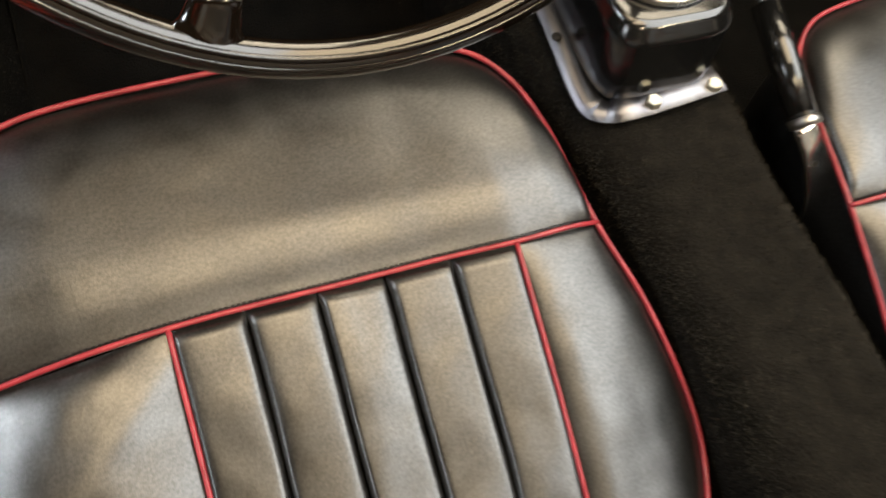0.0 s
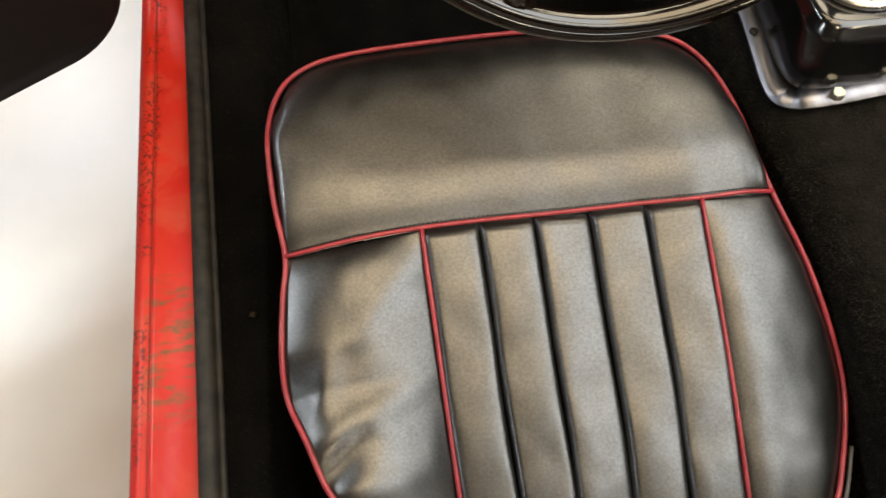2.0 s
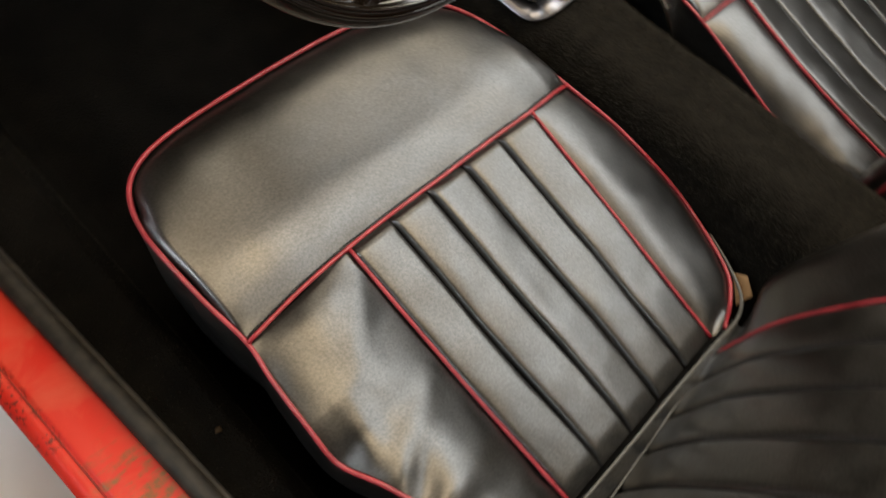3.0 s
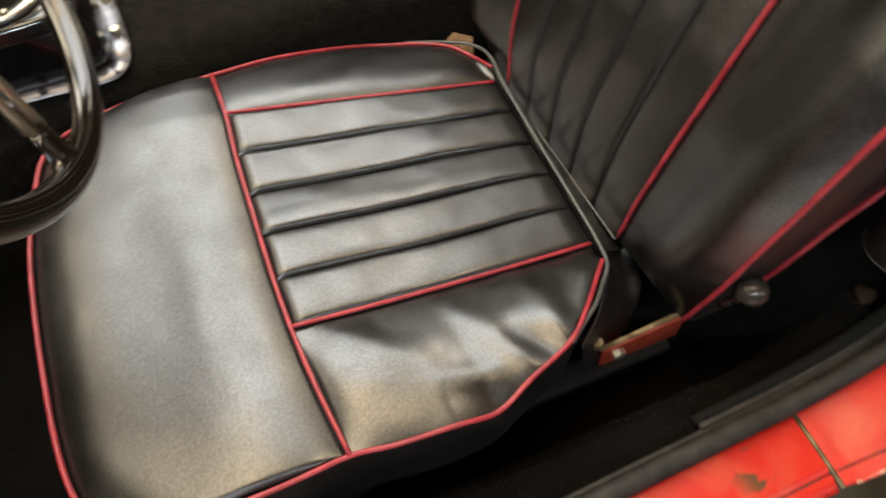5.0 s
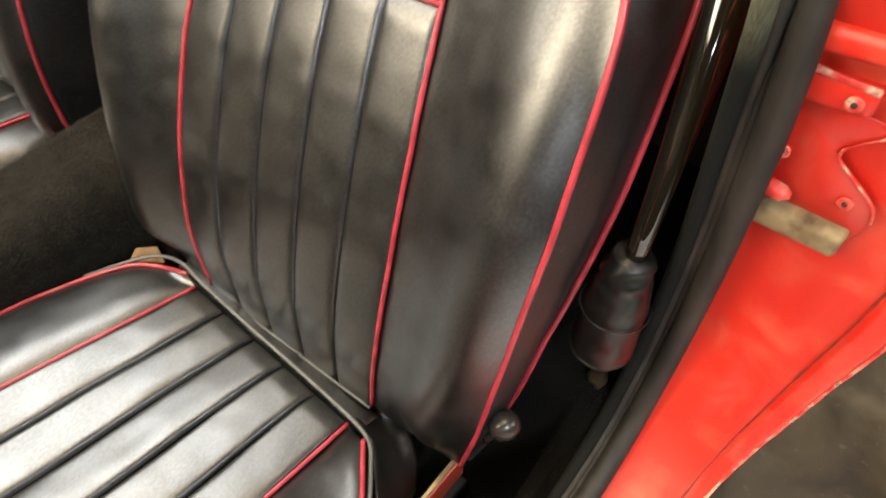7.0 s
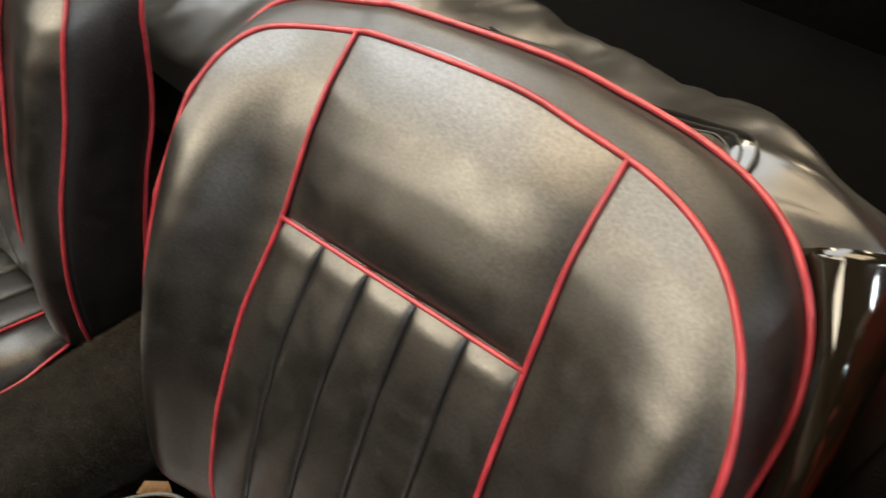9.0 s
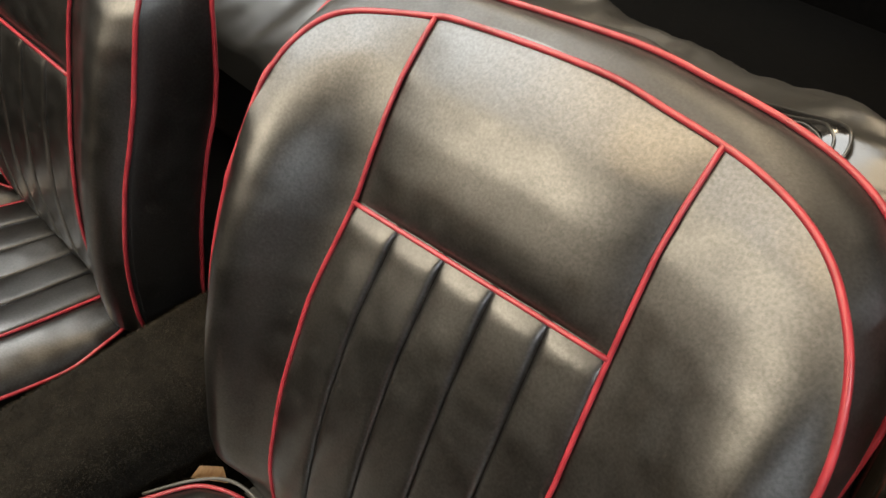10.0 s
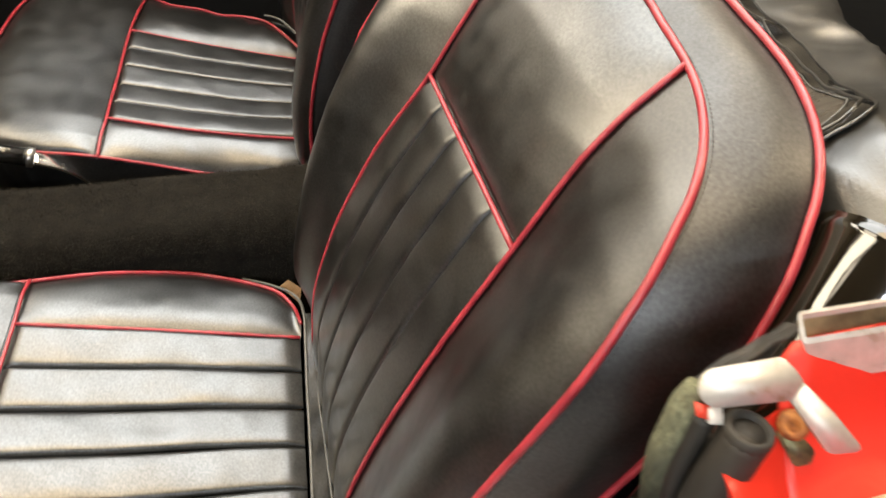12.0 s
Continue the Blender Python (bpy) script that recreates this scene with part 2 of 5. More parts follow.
vn = tex(hood_vinyl, "ShaderNodeTexNoise", 11, 2, Distortion=0.2)
plug(hood_vinyl, ramp(hood_vinyl, vn.outputs[0], [(0.3, grey(0.27)), (0.7, grey(0.4))]), "Roughness")
hv = tex(hood_vinyl, "ShaderNodeTexNoise", 480, 2)
hb_ = bump(hood_vinyl, hv.outputs[0], 0.15, 0.001)
bump(hood_vinyl, vn.outputs[0], 0.25, 0.008, hb_)
clear_panel = mat("scuffed_clear_plastic", (0.045, 0.038, 0.03), 0.16, spec=0.6)
qn = tex(clear_panel, "ShaderNodeTexNoise", 26, 5, Distortion=1.5)
plug(clear_panel, ramp(clear_panel, qn.outputs[0], [(0.35, grey(0.2)), (0.7, grey(0.4))]), "Roughness")
bump(clear_panel, qn.outputs[0], 0.12, 0.004)
plywood = mat("plywood", (0.36, 0.22, 0.11), 0.6)
wn = tex(plywood, "ShaderNodeTexNoise", 40, 4, (6, 1, 1))
plug(plywood, ramp(plywood, wn.outputs[0], [(0.3, (0.26, 0.15, 0.07)), (0.7, (0.46, 0.3, 0.16))]), "Base Color")
trim_black = mat("black_trim_panel", (0.006, 0.0055, 0.005), 0.6, spec=0.3)
dn = tex(trim_black, "ShaderNodeTexNoise", 120, 4)
bump(trim_black, dn.outputs[0], 0.3, 0.001)

concrete = mat("brown_garage_concrete", (0.1, 0.08, 0.06), 0.45)
k1 = tex(concrete, "ShaderNodeTexNoise", 7, 9, Distortion=0.5)
k2 = tex(concrete, "ShaderNodeTexNoise", 60, 6)
plug(concrete, mix(concrete, ramp(concrete, k2.outputs[0], [(0.62, grey(0)), (0.78, grey(0.6))]),
                   ramp(concrete, k1.outputs[0], [(0.34, (0.045, 0.034, 0.02)), (0.52, (0.1, 0.077, 0.045)), (0.68, (0.17, 0.13, 0.08))]), (0.2, 0.16, 0.11)), "Base Color")
k3 = tex(concrete, "ShaderNodeTexNoise", 12, 8, Distortion=0.4)
plug(concrete, ramp(concrete, k3.outputs[0], [(0.35, grey(0.3)), (0.68, grey(0.62))]), "Roughness")
k4 = bump(concrete, k3.outputs[0], 0.3, 0.004)
bump(concrete, k2.outputs[0], 0.15, 0.003, k4)
white_floor = mat("white_floor_coating", (0.82, 0.8, 0.76), 0.3, spec=0.4)
w1 = tex(white_floor, "ShaderNodeTexNoise", 4, 5)
plug(white_floor, ramp(white_floor, w1.outputs[0], [(0.3, (0.72, 0.73, 0.72)), (0.7, (0.82, 0.83, 0.82))]), "Base Color")
wall_paint = mat("brown_wall_paint", (0.06, 0.05, 0.04), 0.8, spec=0.2)
p1 = tex(wall_paint, "ShaderNodeTexNoise", 1.5, 5)
plug(wall_paint, ramp(wall_paint, p1.outputs[0], [(0.3, (0.035, 0.028, 0.02)), (0.7, (0.07, 0.056, 0.04))]), "Base Color")
# pale coat for two unseen walls, so they bounce light onto the seat
bounce_paint = mat("pale_bounce_wall_paint", (0.4, 0.36, 0.3), 0.8, spec=0.2)
p2 = tex(bounce_paint, "ShaderNodeTexNoise", 1.5, 5)
plug(bounce_paint, ramp(bounce_paint, p2.outputs[0], [(0.3, (0.58, 0.52, 0.42)), (0.7, (0.74, 0.68, 0.57))]), "Base Color")
ceil_paint = mat("ceiling_paint", (0.1, 0.08, 0.06), 0.8, spec=0.2)
c1 = tex(ceil_paint, "ShaderNodeTexNoise", 1.2, 5)
plug(ceil_paint, ramp(ceil_paint, c1.outputs[0], [(0.3, (0.06, 0.048, 0.034)), (0.7, (0.11, 0.088, 0.062))]), "Base Color")


def glow(name, color, strength):
    m = mat(name, color, 0.5)
    b = m.node_tree.nodes["Principled BSDF"]
    b.inputs["Emission Color"].default_value = (*color, 1)
    b.inputs["Emission Strength"].default_value = strength
    return m


tube_cool = glow("cool_tube_light", (0.90, 0.96, 1.0), 11)
fill_tube_warm = glow("warm_fill_light", (1.0, 0.80, 0.53), 13)
lamp_case = mat("white_lamp_case", (0.7, 0.7, 0.68), 0.5)


# ---- mesh helpers ----
def part(name, bm, material, parent=None, label="", smooth=True):
    bmesh.ops.recalc_face_normals(bm, faces=bm.faces)
    me = bpy.data.meshes.new(name)
    bm.to_mesh(me)
    bm.free()
    me.materials.append(material)
    if smooth:
        me.polygons.foreach_set("use_smooth", [True] * len(me.polygons))
    ob = new(name, me)
    if parent:
        ob.parent = parent
    if label:
        ob["label"] = label
    return ob


def thing(name, label, category, at=(0, 0, 0), group="", kind=""):
    ob = new(name)
    ob.location = at
    ob.empty_display_size = 0.05
    return tagged(ob, label, category, group, kind)


def spline(pts, n=8, closed=False):
    """Catmull-Rom curve through the points."""
    p = [Vector(q) for q in pts]
    if not closed:
        p = [p[0] * 2 - p[1]] + p + [p[-1] * 2 - p[-2]]
        span = range(1, len(p) - 2)
    else:
        span = range(len(p))
    out = []
    m = len(p)
    for i in span:
        a, b, c, d = p[(i - 1) % m], p[i % m], p[(i + 1) % m], p[(i + 2) % m]
        for k in range(n):
            t = k / n
            out.append(0.5 * ((2 * b) + (c - a) * t + (2 * a - 5 * b + 4 * c - d) * t * t + (3 * b - a - 3 * c + d) * t ** 3))
    if not closed:
        out.append(p[-2])
    return out


def tube(pts, r, segs=10, closed=False, flat=1.0, up=None):
    """Sweep a round section along points; r may be a list."""
    bm = bmesh.new()
    n = len(pts)
    rad = r if isinstance(r, (list, tuple)) else [r] * n
    rings = []
    for i, p in enumerate(pts):
        a = pts[(i - 1) % n] if closed or i else pts[0]
        b = pts[(i + 1) % n] if closed or i < n - 1 else pts[-1]
        d = (Vector(b) - Vector(a)).normalized()
        if up is None:
            up = d.orthogonal().normalized()
        up = (up - d * up.dot(d)).normalized()
        side = d.cross(up)
        rings.append([bm.verts.new(Vector(p) + rad[i] * (math.cos(2 * math.pi * k / segs) * up + flat * math.sin(2 * math.pi * k / segs) * side)) for k in range(segs)])
    for i in range(n if closed else n - 1):
        q, w = rings[i], rings[(i + 1) % n]
        for k in range(segs):
            bm.faces.new((q[k], q[(k + 1) % segs], w[(k + 1) % segs], w[k]))
    if not closed:
        bm.faces.new(rings[0][::-1])
        bm.faces.new(rings[-1])
    return bm


def sheet(f, nu, nv, thick=0.0, wrap=False):
    """A grid of f(u, v); thick > 0 makes it a solid shell of that depth along its normals."""
    bm = bmesh.new()
    g = [[bm.verts.new(f(i / nu, j / nv)) for j in range(nv + 1)] for i in range(nu + (0 if wrap else 1))]
    m = len(g)
    for i in range(nu):
        for j in range(nv):
            bm.faces.new((g[i][j], g[(i + 1) % m][j], g[(i + 1) % m][j + 1], g[i][j + 1]))
    bmesh.ops.remove_doubles(bm, verts=bm.verts, dist=1e-6)
    if thick:
        bmesh.ops.solidify(bm, geom=bm.faces, thickness=thick)
    return bm


def block(lo, hi, bevel=0.003, segs=2):
    bm = bmesh.new()
    bmesh.ops.create_cube(bm, size=1)
    for v in bm.verts:
        v.co = Vector([a + (b - a) * (c + 0.5) for a, b, c in zip(lo, hi, v.co)])
    if bevel:
        bmesh.ops.bevel(bm, geom=bm.edges, offset=bevel, segments=segs, affect="EDGES", profile=0.5)
    return bm


def lathe(profile, n=24, at=(0, 0, 0), axis=(0, 0, 1)):
    bm = bmesh.new()
    turn = Vector((0, 0, 1)).rotation_difference(Vector(axis)).to_matrix()
    rings = [[bm.verts.new(Vector(at) + turn @ Vector((r * math.cos(2 * math.pi * k / n), r * math.sin(2 * math.pi * k / n), h))) for k in range(n)] for r, h in profile]
    for a, b in zip(rings[:-1], rings[1:]):
        for k in range(n):
            bm.faces.new((a[k], a[(k + 1) % n], b[(k + 1) % n], b[k]))
    bm.faces.new(rings[0][::-1])
    bm.faces.new(rings[-1])
    return bm


def hexbolt(at, r, h, axis=(0, 0, 1)):
    return lathe([(r * 0.6, -0.002), (r, -0.001), (r, h * 0.8), (r * 0.86, h)], 6, at, axis)


def at(table, x, w=0.012):
    """Piecewise linear value, smoothed, of rows (x, value)."""
    xs, ys = zip(*table)
    return float(sum(np.interp(x + d * w, xs, ys) * k for d, k in ((-1, 0.25), (0, 0.5), (1, 0.25))))


def lerp(a, b, t):
    return a + (b - a) * t


def fade(t):
    t = min(1.0, max(0.0, t))
    return t * t * (3 - 2 * t)


def pillow(t, k=4):
    return 1 - abs(2 * t - 1) ** k


# ---- garage shell ----
floor = part("floor", block((-6, -6, -0.12), (6.5, 7, 0), 0), concrete, smooth=False)
tagged(floor, "dark brown oily concrete garage floor", "floor", kind="structure")
coat = part("floor_coating", block((-3.2, -0.345, 0.0), (-0.2, 3.4, 0.004), 0.001), white_floor, smooth=False)
tagged(coat, "glossy white painted patch of garage floor", "floor", kind="structure")
for nm, lo, hi in (("wall_west", (-6.2, -6, 0), (-6, 7, 3.4)), ("wall_east", (6.5, -6, 0), (6.7, 7, 3.4)),
                   ("wall_south", (-6.2, -6.2, 0), (6.7, -6, 3.4)), ("wall_north", (-6.2, 7, 0), (6.7, 7.2, 3.4))):
    # east and north walls, out of view, serve as pale reflectors
    pale = nm in ("wall_east", "wall_north")
    tagged(part(nm, block(lo, hi, 0), bounce_paint if pale else wall_paint, smooth=False), "unseen garage wall, kept pale to bounce light" if pale else "plain dark brown garage wall", "wall", kind="structure")
tagged(part("ceiling", block((-6.2, -6.2, 3.4), (6.7, 7.2, 3.55), 0), ceil_paint, smooth=False), "plain brown garage ceiling", "ceiling", kind="structure")


def area_lamp(name, at_, rot, sx, sy, color, watts, parent):
    d = bpy.data.lights.new(name, "AREA")
    d.shape, d.size, d.size_y, d.energy, d.color = "RECTANGLE", sx, sy, watts, color
    o = new(name, d)
    o.location, o.rotation_euler = at_, rot
    o.parent = parent
    return o


COOL, WARM = (0.90, 0.96, 1.0), (1.0, 0.80, 0.53)


def tube_light(x, y, color, material, label, watts, turn):
    lx, ly = 0.26, 1.3
    t = thing("tube_light", label, "lamp", (x, y, 2.95), "garage tube lights")
    t.rotation_euler = (0, 0, turn)
    part("spine", block((-0.03, -ly / 2, 0.03), (0.03, ly / 2, 0.06), 0.005), lamp_case, t)
    part("diffuser", block((-lx / 2, -ly / 2, -0.02), (lx / 2, ly / 2, 0.028), 0), material, t, smooth=False)
    for o in (-0.4, 0.4):
        part("hanger", tube([(0, o * ly, 0.06), (0, o * ly, 0.455)], 0.006, 6), lamp_case, t)
    area_lamp("tube", (0, 0, -0.024), (0, 0, 0), lx, ly, color, watts, t)


# the two warm tubes are unseen, added for hood highlights and fill
for x, y, c, watts in ((-3.8, -1.7, 0, 48), (0.3, -2.5, 1, 28), (2.4, -2.6, 1, 24), (-2.3, 0.8, 0, 60), (-2.2, 2.9, 0, 50)):
    tube_light(x, y, WARM if c else COOL, fill_tube_warm if c else tube_cool, "unseen warm tube light added as fill" if c else "cool white tube light hanging from the ceiling", watts, 0.0)
# broad panels: a warm one over the car, a cool one beside it, a warm one ahead of it
for px, py, wx, wy, watts, color, label in ((0.3, 0.04, 1.5, 1.66, 58, (1.0, 0.78, 0.5), "large warm light panel under the ceiling"),
                                            (2.2, -0.6, 2.4, 3.0, 158, (0.95, 0.96, 0.93), "large cool light panel under the ceiling"),
                                            (1.6, 1.95, 1.5, 1.5, 54, (1.0, 0.86, 0.64), "small warm light panel under the ceiling"),
                                            (2.0, 3.65, 2.8, 1.5, 185, (1.0, 0.86, 0.64), "large warm light panel under the ceiling"),
                                            # unseen panel, added to brighten the rim of the seat bolsters
                                            (4.5, 2.2, 2.0, 2.2, 130, (1.0, 0.9, 0.74), "unseen white light panel added to brighten the bolsters")):
    panel = thing("light_panel", label, "lamp", (px, py, 2.98))
    part("case", block((-wx / 2 - 0.02, -wy / 2 - 0.02, 0.0), (wx / 2 + 0.02, wy / 2 + 0.02, 0.08), 0.01), lamp_case, panel)
    for x in (-0.35, 0.35):
        part("hanger", tube([(x, 0, 0.08), (x, 0, 0.425)], 0.006, 6), lamp_case, panel)
    area_lamp("panel_glow", (0, 0, -0.004), (0, 0, 0), wx, wy, color, watts, panel)


# ---- car body shell ----
body = thing("sports_car", "worn bright red open sports car with rusty door sill", "car")

SILL = [(-0.30, 0.357), (-0.378, 0.358), (-0.402, 0.364), (-0.44, 0.386), (-0.475, 0.43), (-0.498, 0.49), (-0.507, 0.56), (-0.506, 0.66), (-0.497, 0.73), (-0.482, 0.79), (-0.466, 0.84)]


def sill_in(y):
    return float(np.interp(y, (-0.3, -0.12, 0.05, 0.4, 0.62), (-0.336, -0.344, -0.355, -0.378, -0.392)))


def sill_top(u, v):
    y = lerp(0.62, -0.382, v)
    prof = [(0.0, sill_in(y), 0.352), (0.1, sill_in(y) - 0.006, 0.357), (0.75, lerp(-0.424, -0.391, v), 0.358), (0.8, lerp(-0.427, -0.394, v), 0.353), (0.85, lerp(-0.431, -0.397, v), 0.3565),
            (0.95, lerp(-0.447, -0.409, v), 0.352), (1.0, lerp(-0.45, -0.412, v), 0.3)]
    us, xs, zs = zip(*prof)
    return Vector((np.interp(u, us, xs), y, np.interp(u, us, zs) + 0.0012 * noise.noise((u * 3, y * 9, 0))))


part("sill", sheet(sill_top, 20, 60, 0.0), sill_paint, body, "scratched red door sill with rust scars")

seam = spline([sill_top(0.8, k / 20) + Vector((0, 0, 0.0006)) for k in range(21)], 3)
part("sill_groove", tube(seam, [0.0011 + 0.0008 * noise.noise((k * 0.4, 7, 2)) for k in range(len(seam))], 6), fold_shade_red, body, "fold line along the sill, its shade painted rusty brown")


def sill_face(u, v):
    y = lerp(0.62, -0.382, v)
    return Vector((lerp(-0.45, -0.412, v) + 0.05 * u ** 2, y, lerp(0.3, 0.14, u)))


part("rocker_panel", sheet(sill_face, 8, 20), red_paint, body, "red lower rocker panel")


JAMB = spline([(0, y, z) for y, z in SILL[1:]], 6)


def jamb_edge(z):
    return float(np.interp(z, (0.355, 0.39, 0.49, 0.6, 0.86), (-0.409, -0.412, -0.427, -0.438, -0.447)))


def jamb_s(u, v):
    """Jamb face with a low fold before its outer lip."""
    p = JAMB[min(int(v * (len(JAMB) - 1) + 0.5), len(JAMB) - 1)]
    z = p.z
    inner = lerp(-0.336, -0.312, min(1, max(0, (z - 0.4) / 0.45)))
    x = lerp(inner, jamb_edge(z), u)
    fold = 0.006 * min(1, max(0, (u - 0.80) / 0.025)) * min(1, max(0, (z - 0.37) / 0.1))
    s = max(0.0, (u - 0.97) / 0.03)
    return Vector((x, p.y - 0.008 + fold - 0.012 * s * s + 0.0015 * noise.noise((u * 4, v * 7, 3)), z))


part("door_jamb", sheet(jamb_s, 40, len(JAMB) - 1), red_paint, body, "curved red door jamb behind the door opening")
chipped = spline([jamb_s(0.985, k / 24) + Vector((-0.0002, 0.0008, 0)) for k in range(1, 25)], 3)
part("jamb_edge", tube(chipped, [0.0017 + 0.0008 * noise.noise((k * 0.9, 0, 2)) for k in range(len(chipped))], 6), chip_paint, body, "chipped pink edge of the jamb")

groove = spline([jamb_s(0.799, k / 24) + Vector((0, 0.0002, 0)) for k in range(0, 22)], 3)
part("jamb_groove", tube(groove, [0.0011 + 0.0007 * noise.noise((k * 0.5, 3, 2)) for k in range(len(groove))], 6), fold_shade_red, body, "fold line along the jamb, its shade painted rusty brown")


def wing(u, v):
    p = JAMB[min(int(v * (len(JAMB) - 1) + 0.5), len(JAMB) - 1)]
    return Vector((jamb_edge(p.z) + 0.003 - 0.05 * u * u, p.y - 0.02 - 0.9 * u, p.z - 0.16 * u * (1 - v)))


part("rear_wing", sheet(wing, 20, len(JAMB) - 1), red_paint, body, "red rear wing edge")
part("sill_joint", tube([(-0.338, -0.384, 0.3575), (-0.37, -0.384, 0.358), (-0.408, -0.384, 0.3575)], 0.0022, 6), rust, body, "rusty brown panel joint in the sill")


# carpeted inner floor, inner sill, footwell and tunnel
def inner_floor(u, v):
    y = lerp(0.95, -0.62, v)
    prof = [(0.0, sill_in(y) - 0.001, 0.352), (0.12, sill_in(y) + 0.011, 0.351), (0.3, -0.292, 0.346), (0.42, -0.276, 0.31), (0.55, -0.268, 0.24), (0.62, -0.25, 0.225), (1.0, 0.25, 0.22)]
    us, xs, zs = zip(*prof)
    x, z = float(np.interp(u, us, xs)), float(np.interp(u, us, zs))
    back = max(0.0, min(1.0, (-0.36 - y) / 0.1))
    z = lerp(z, max(z, 0.415), back * back)
    front = max(0.0, y - 0.35)
    z += 0.35 * front if u > 0.5 else 0.0
    return Vector((x, y, z + 0.003 * noise.noise((x * 12, y * 12, 1))))


part("floor_carpet", sheet(inner_floor, 60, 90), carpet, body, "black carpet over floor and inner sill")


def inner_floor_right(u, v):
    p = inner_floor(u, v)
    return Vector((0.645 - p.x, p.y, p.z))


part("floor_carpet", sheet(inner_floor_right, 30, 50), carpet, body, "black carpet over floor and inner sill")


def tunnel(u, v):
    y = lerp(0.75, -0.62, v)
    a = u * 2 - 1
    half, top = float(np.interp(y, (-0.2, 0.0, 0.12, 0.2), (0.068, 0.072, 0.086, 0.09))), 0.447 + 0.012 * max(0, min(1, (y + 0.05) / 0.2))
    mid = float(np.interp(y, (-0.1, 0.12), (0.323, 0.300)))
    if abs(a) > 0.5:
        t = (abs(a) - 0.5) / 0.5
        x, z = half + 0.012 * t, lerp(top - 0.04, 0.2, t)
    else:
        q = abs(a) / 0.5
        flat = half - 0.04
        s = q * (flat + 0.063)
        if s < flat:
            x, z = s, top
        else:
            w = (s - flat) / 0.063 * 1.5708
            x, z = flat + 0.04 * math.sin(w), top - 0.04 * (1 - math.cos(w))
    return Vector((mid + math.copysign(x, a), y, z + 0.0025 * noise.noise((a * 3, y * 14, 5))))


part("tunnel_carpet", sheet(tunnel, 72, 90), felted, body, "fuzzy black carpet over the transmission tunnel")


part("door_post", block((-0.45, 0.45, 0.34), (-0.375, 0.62, 0.87), 0.012, 3), red_paint, body, "red door hinge post")
# bulkheads that close the cabin
part("front_bulkhead", block((-0.34, 0.95, 0.15), (0.99, 0.98, 0.9), 0.005), trim_black, body, "black front bulkhead")
part("scuttle", block((-0.44, 0.56, 0.865), (1.09, 1.0, 0.895), 0.01), red_paint, body, "red scuttle panel ahead of the dashboard")
part("dashboard", block((-0.36, 0.42, 0.69), (1.01, 0.60, 0.864), 0.03, 3), trim_black, body, "black dashboard")
part("rear_bulkhead", block((-0.30, -0.66, 0.15), (0.95, -0.63, 0.62), 0.008), carpet, body, "black carpeted rear bulkhead")
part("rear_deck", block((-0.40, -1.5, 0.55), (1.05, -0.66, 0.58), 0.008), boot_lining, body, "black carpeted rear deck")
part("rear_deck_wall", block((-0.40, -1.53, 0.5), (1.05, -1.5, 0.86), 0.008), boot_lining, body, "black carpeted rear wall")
part("passenger_door_panel", block((0.98, -0.6, 0.3), (1.02, 0.62, 0.94), 0.012, 3), trim_black, body, "black passenger door trim")
part("rear_side_panel", block((-0.318, -1.5, 0.5), (-0.297, -0.56, 0.806), 0.006), carpet, body, "black carpeted rear side panel")

# door seal and felt strip
SEAL = [(-0.388, 0.62, 0.366), (-0.374, 0.4, 0.366), (-0.359, 0.15, 0.366), (-0.345, -0.1, 0.366), (-0.336, -0.30, 0.366), (-0.333, -0.38, 0.372), (-0.330, -0.44, 0.397), (-0.327, -0.478, 0.45),
        (-0.325, -0.495, 0.53), (-0.323, -0.496, 0.63), (-0.320, -0.486, 0.73), (-0.315, -0.475, 0.81), (-0.306, -0.4841, 0.849)]
seal = thing("door_seal", "black rubber door seal running along sill and jamb", "door seal")
SL = spline(SEAL, 8)
part("bulb", tube(SL, [0.0096 - 0.0013 * max(0, (i + 17 - len(SL)) / 16) for i in range(len(SL))], 14), rubber, seal)
part("flange_lip", tube([p + Vector((0.011, -0.001, -0.004)) for p in SL[:-3]], 0.004, 6), rubber, seal)
part("bulb_end", lathe([(0.0083, -0.02), (0.0086, 0.0), (0.0081, 0.0024), (0.007, 0.003), (0.0059, 0.002), (0.0055, -0.004)], 24, SL[-1], (0.1, -0.1, 1)), rubber, seal, "open ended thick rubber tube")
part("bulb_bore", lathe([(0.0057, 0.0), (0.0057, 0.0005)], 16, SL[-1], (0.1, -0.1, 1)), thread, seal)
FELT = [(x + 0.023, y + 0.002, z - 0.003) for x, y, z in SEAL[4:-2]] + [(-0.2965, -0.4675, 0.81), (-0.2915, -0.470, 0.838), (-0.2875, -0.473, 0.853)]
FP = spline(FELT, 8)
felt_strip = thing("felt_strip", "ribbed felt strip along the door jamb, its lit top painted sage green", "trim strip")
part("backing", tube([p + Vector((-0.007, -0.002, 0)) for p in FP[:-4]], 0.004, 8), rubber, felt_strip)
part("felt_roll", tube(FP, [lerp(0.004, 0.0064, min(1, i / 14)) * (1 - 0.4 * max(0, (i + 9 - len(FP)) / 8) ** 2) for i in range(len(FP))], 16), felt, felt_strip)

# ---- open door ----
dv = Vector((-0.86, -0.51, 0))
nv = Vector((0.51, -0.86, 0))


def door_panel(u, v, off):
    w, h = 0.95 * u, 0.5 * v
    r = 0.10
    if w < r and h < r:
        h = max(h, r - math.sqrt(max(0, r * r - (r - w) ** 2)))
    q = dv * w + nv * off
    return Vector((q.x, q.y, 0.345 + h))


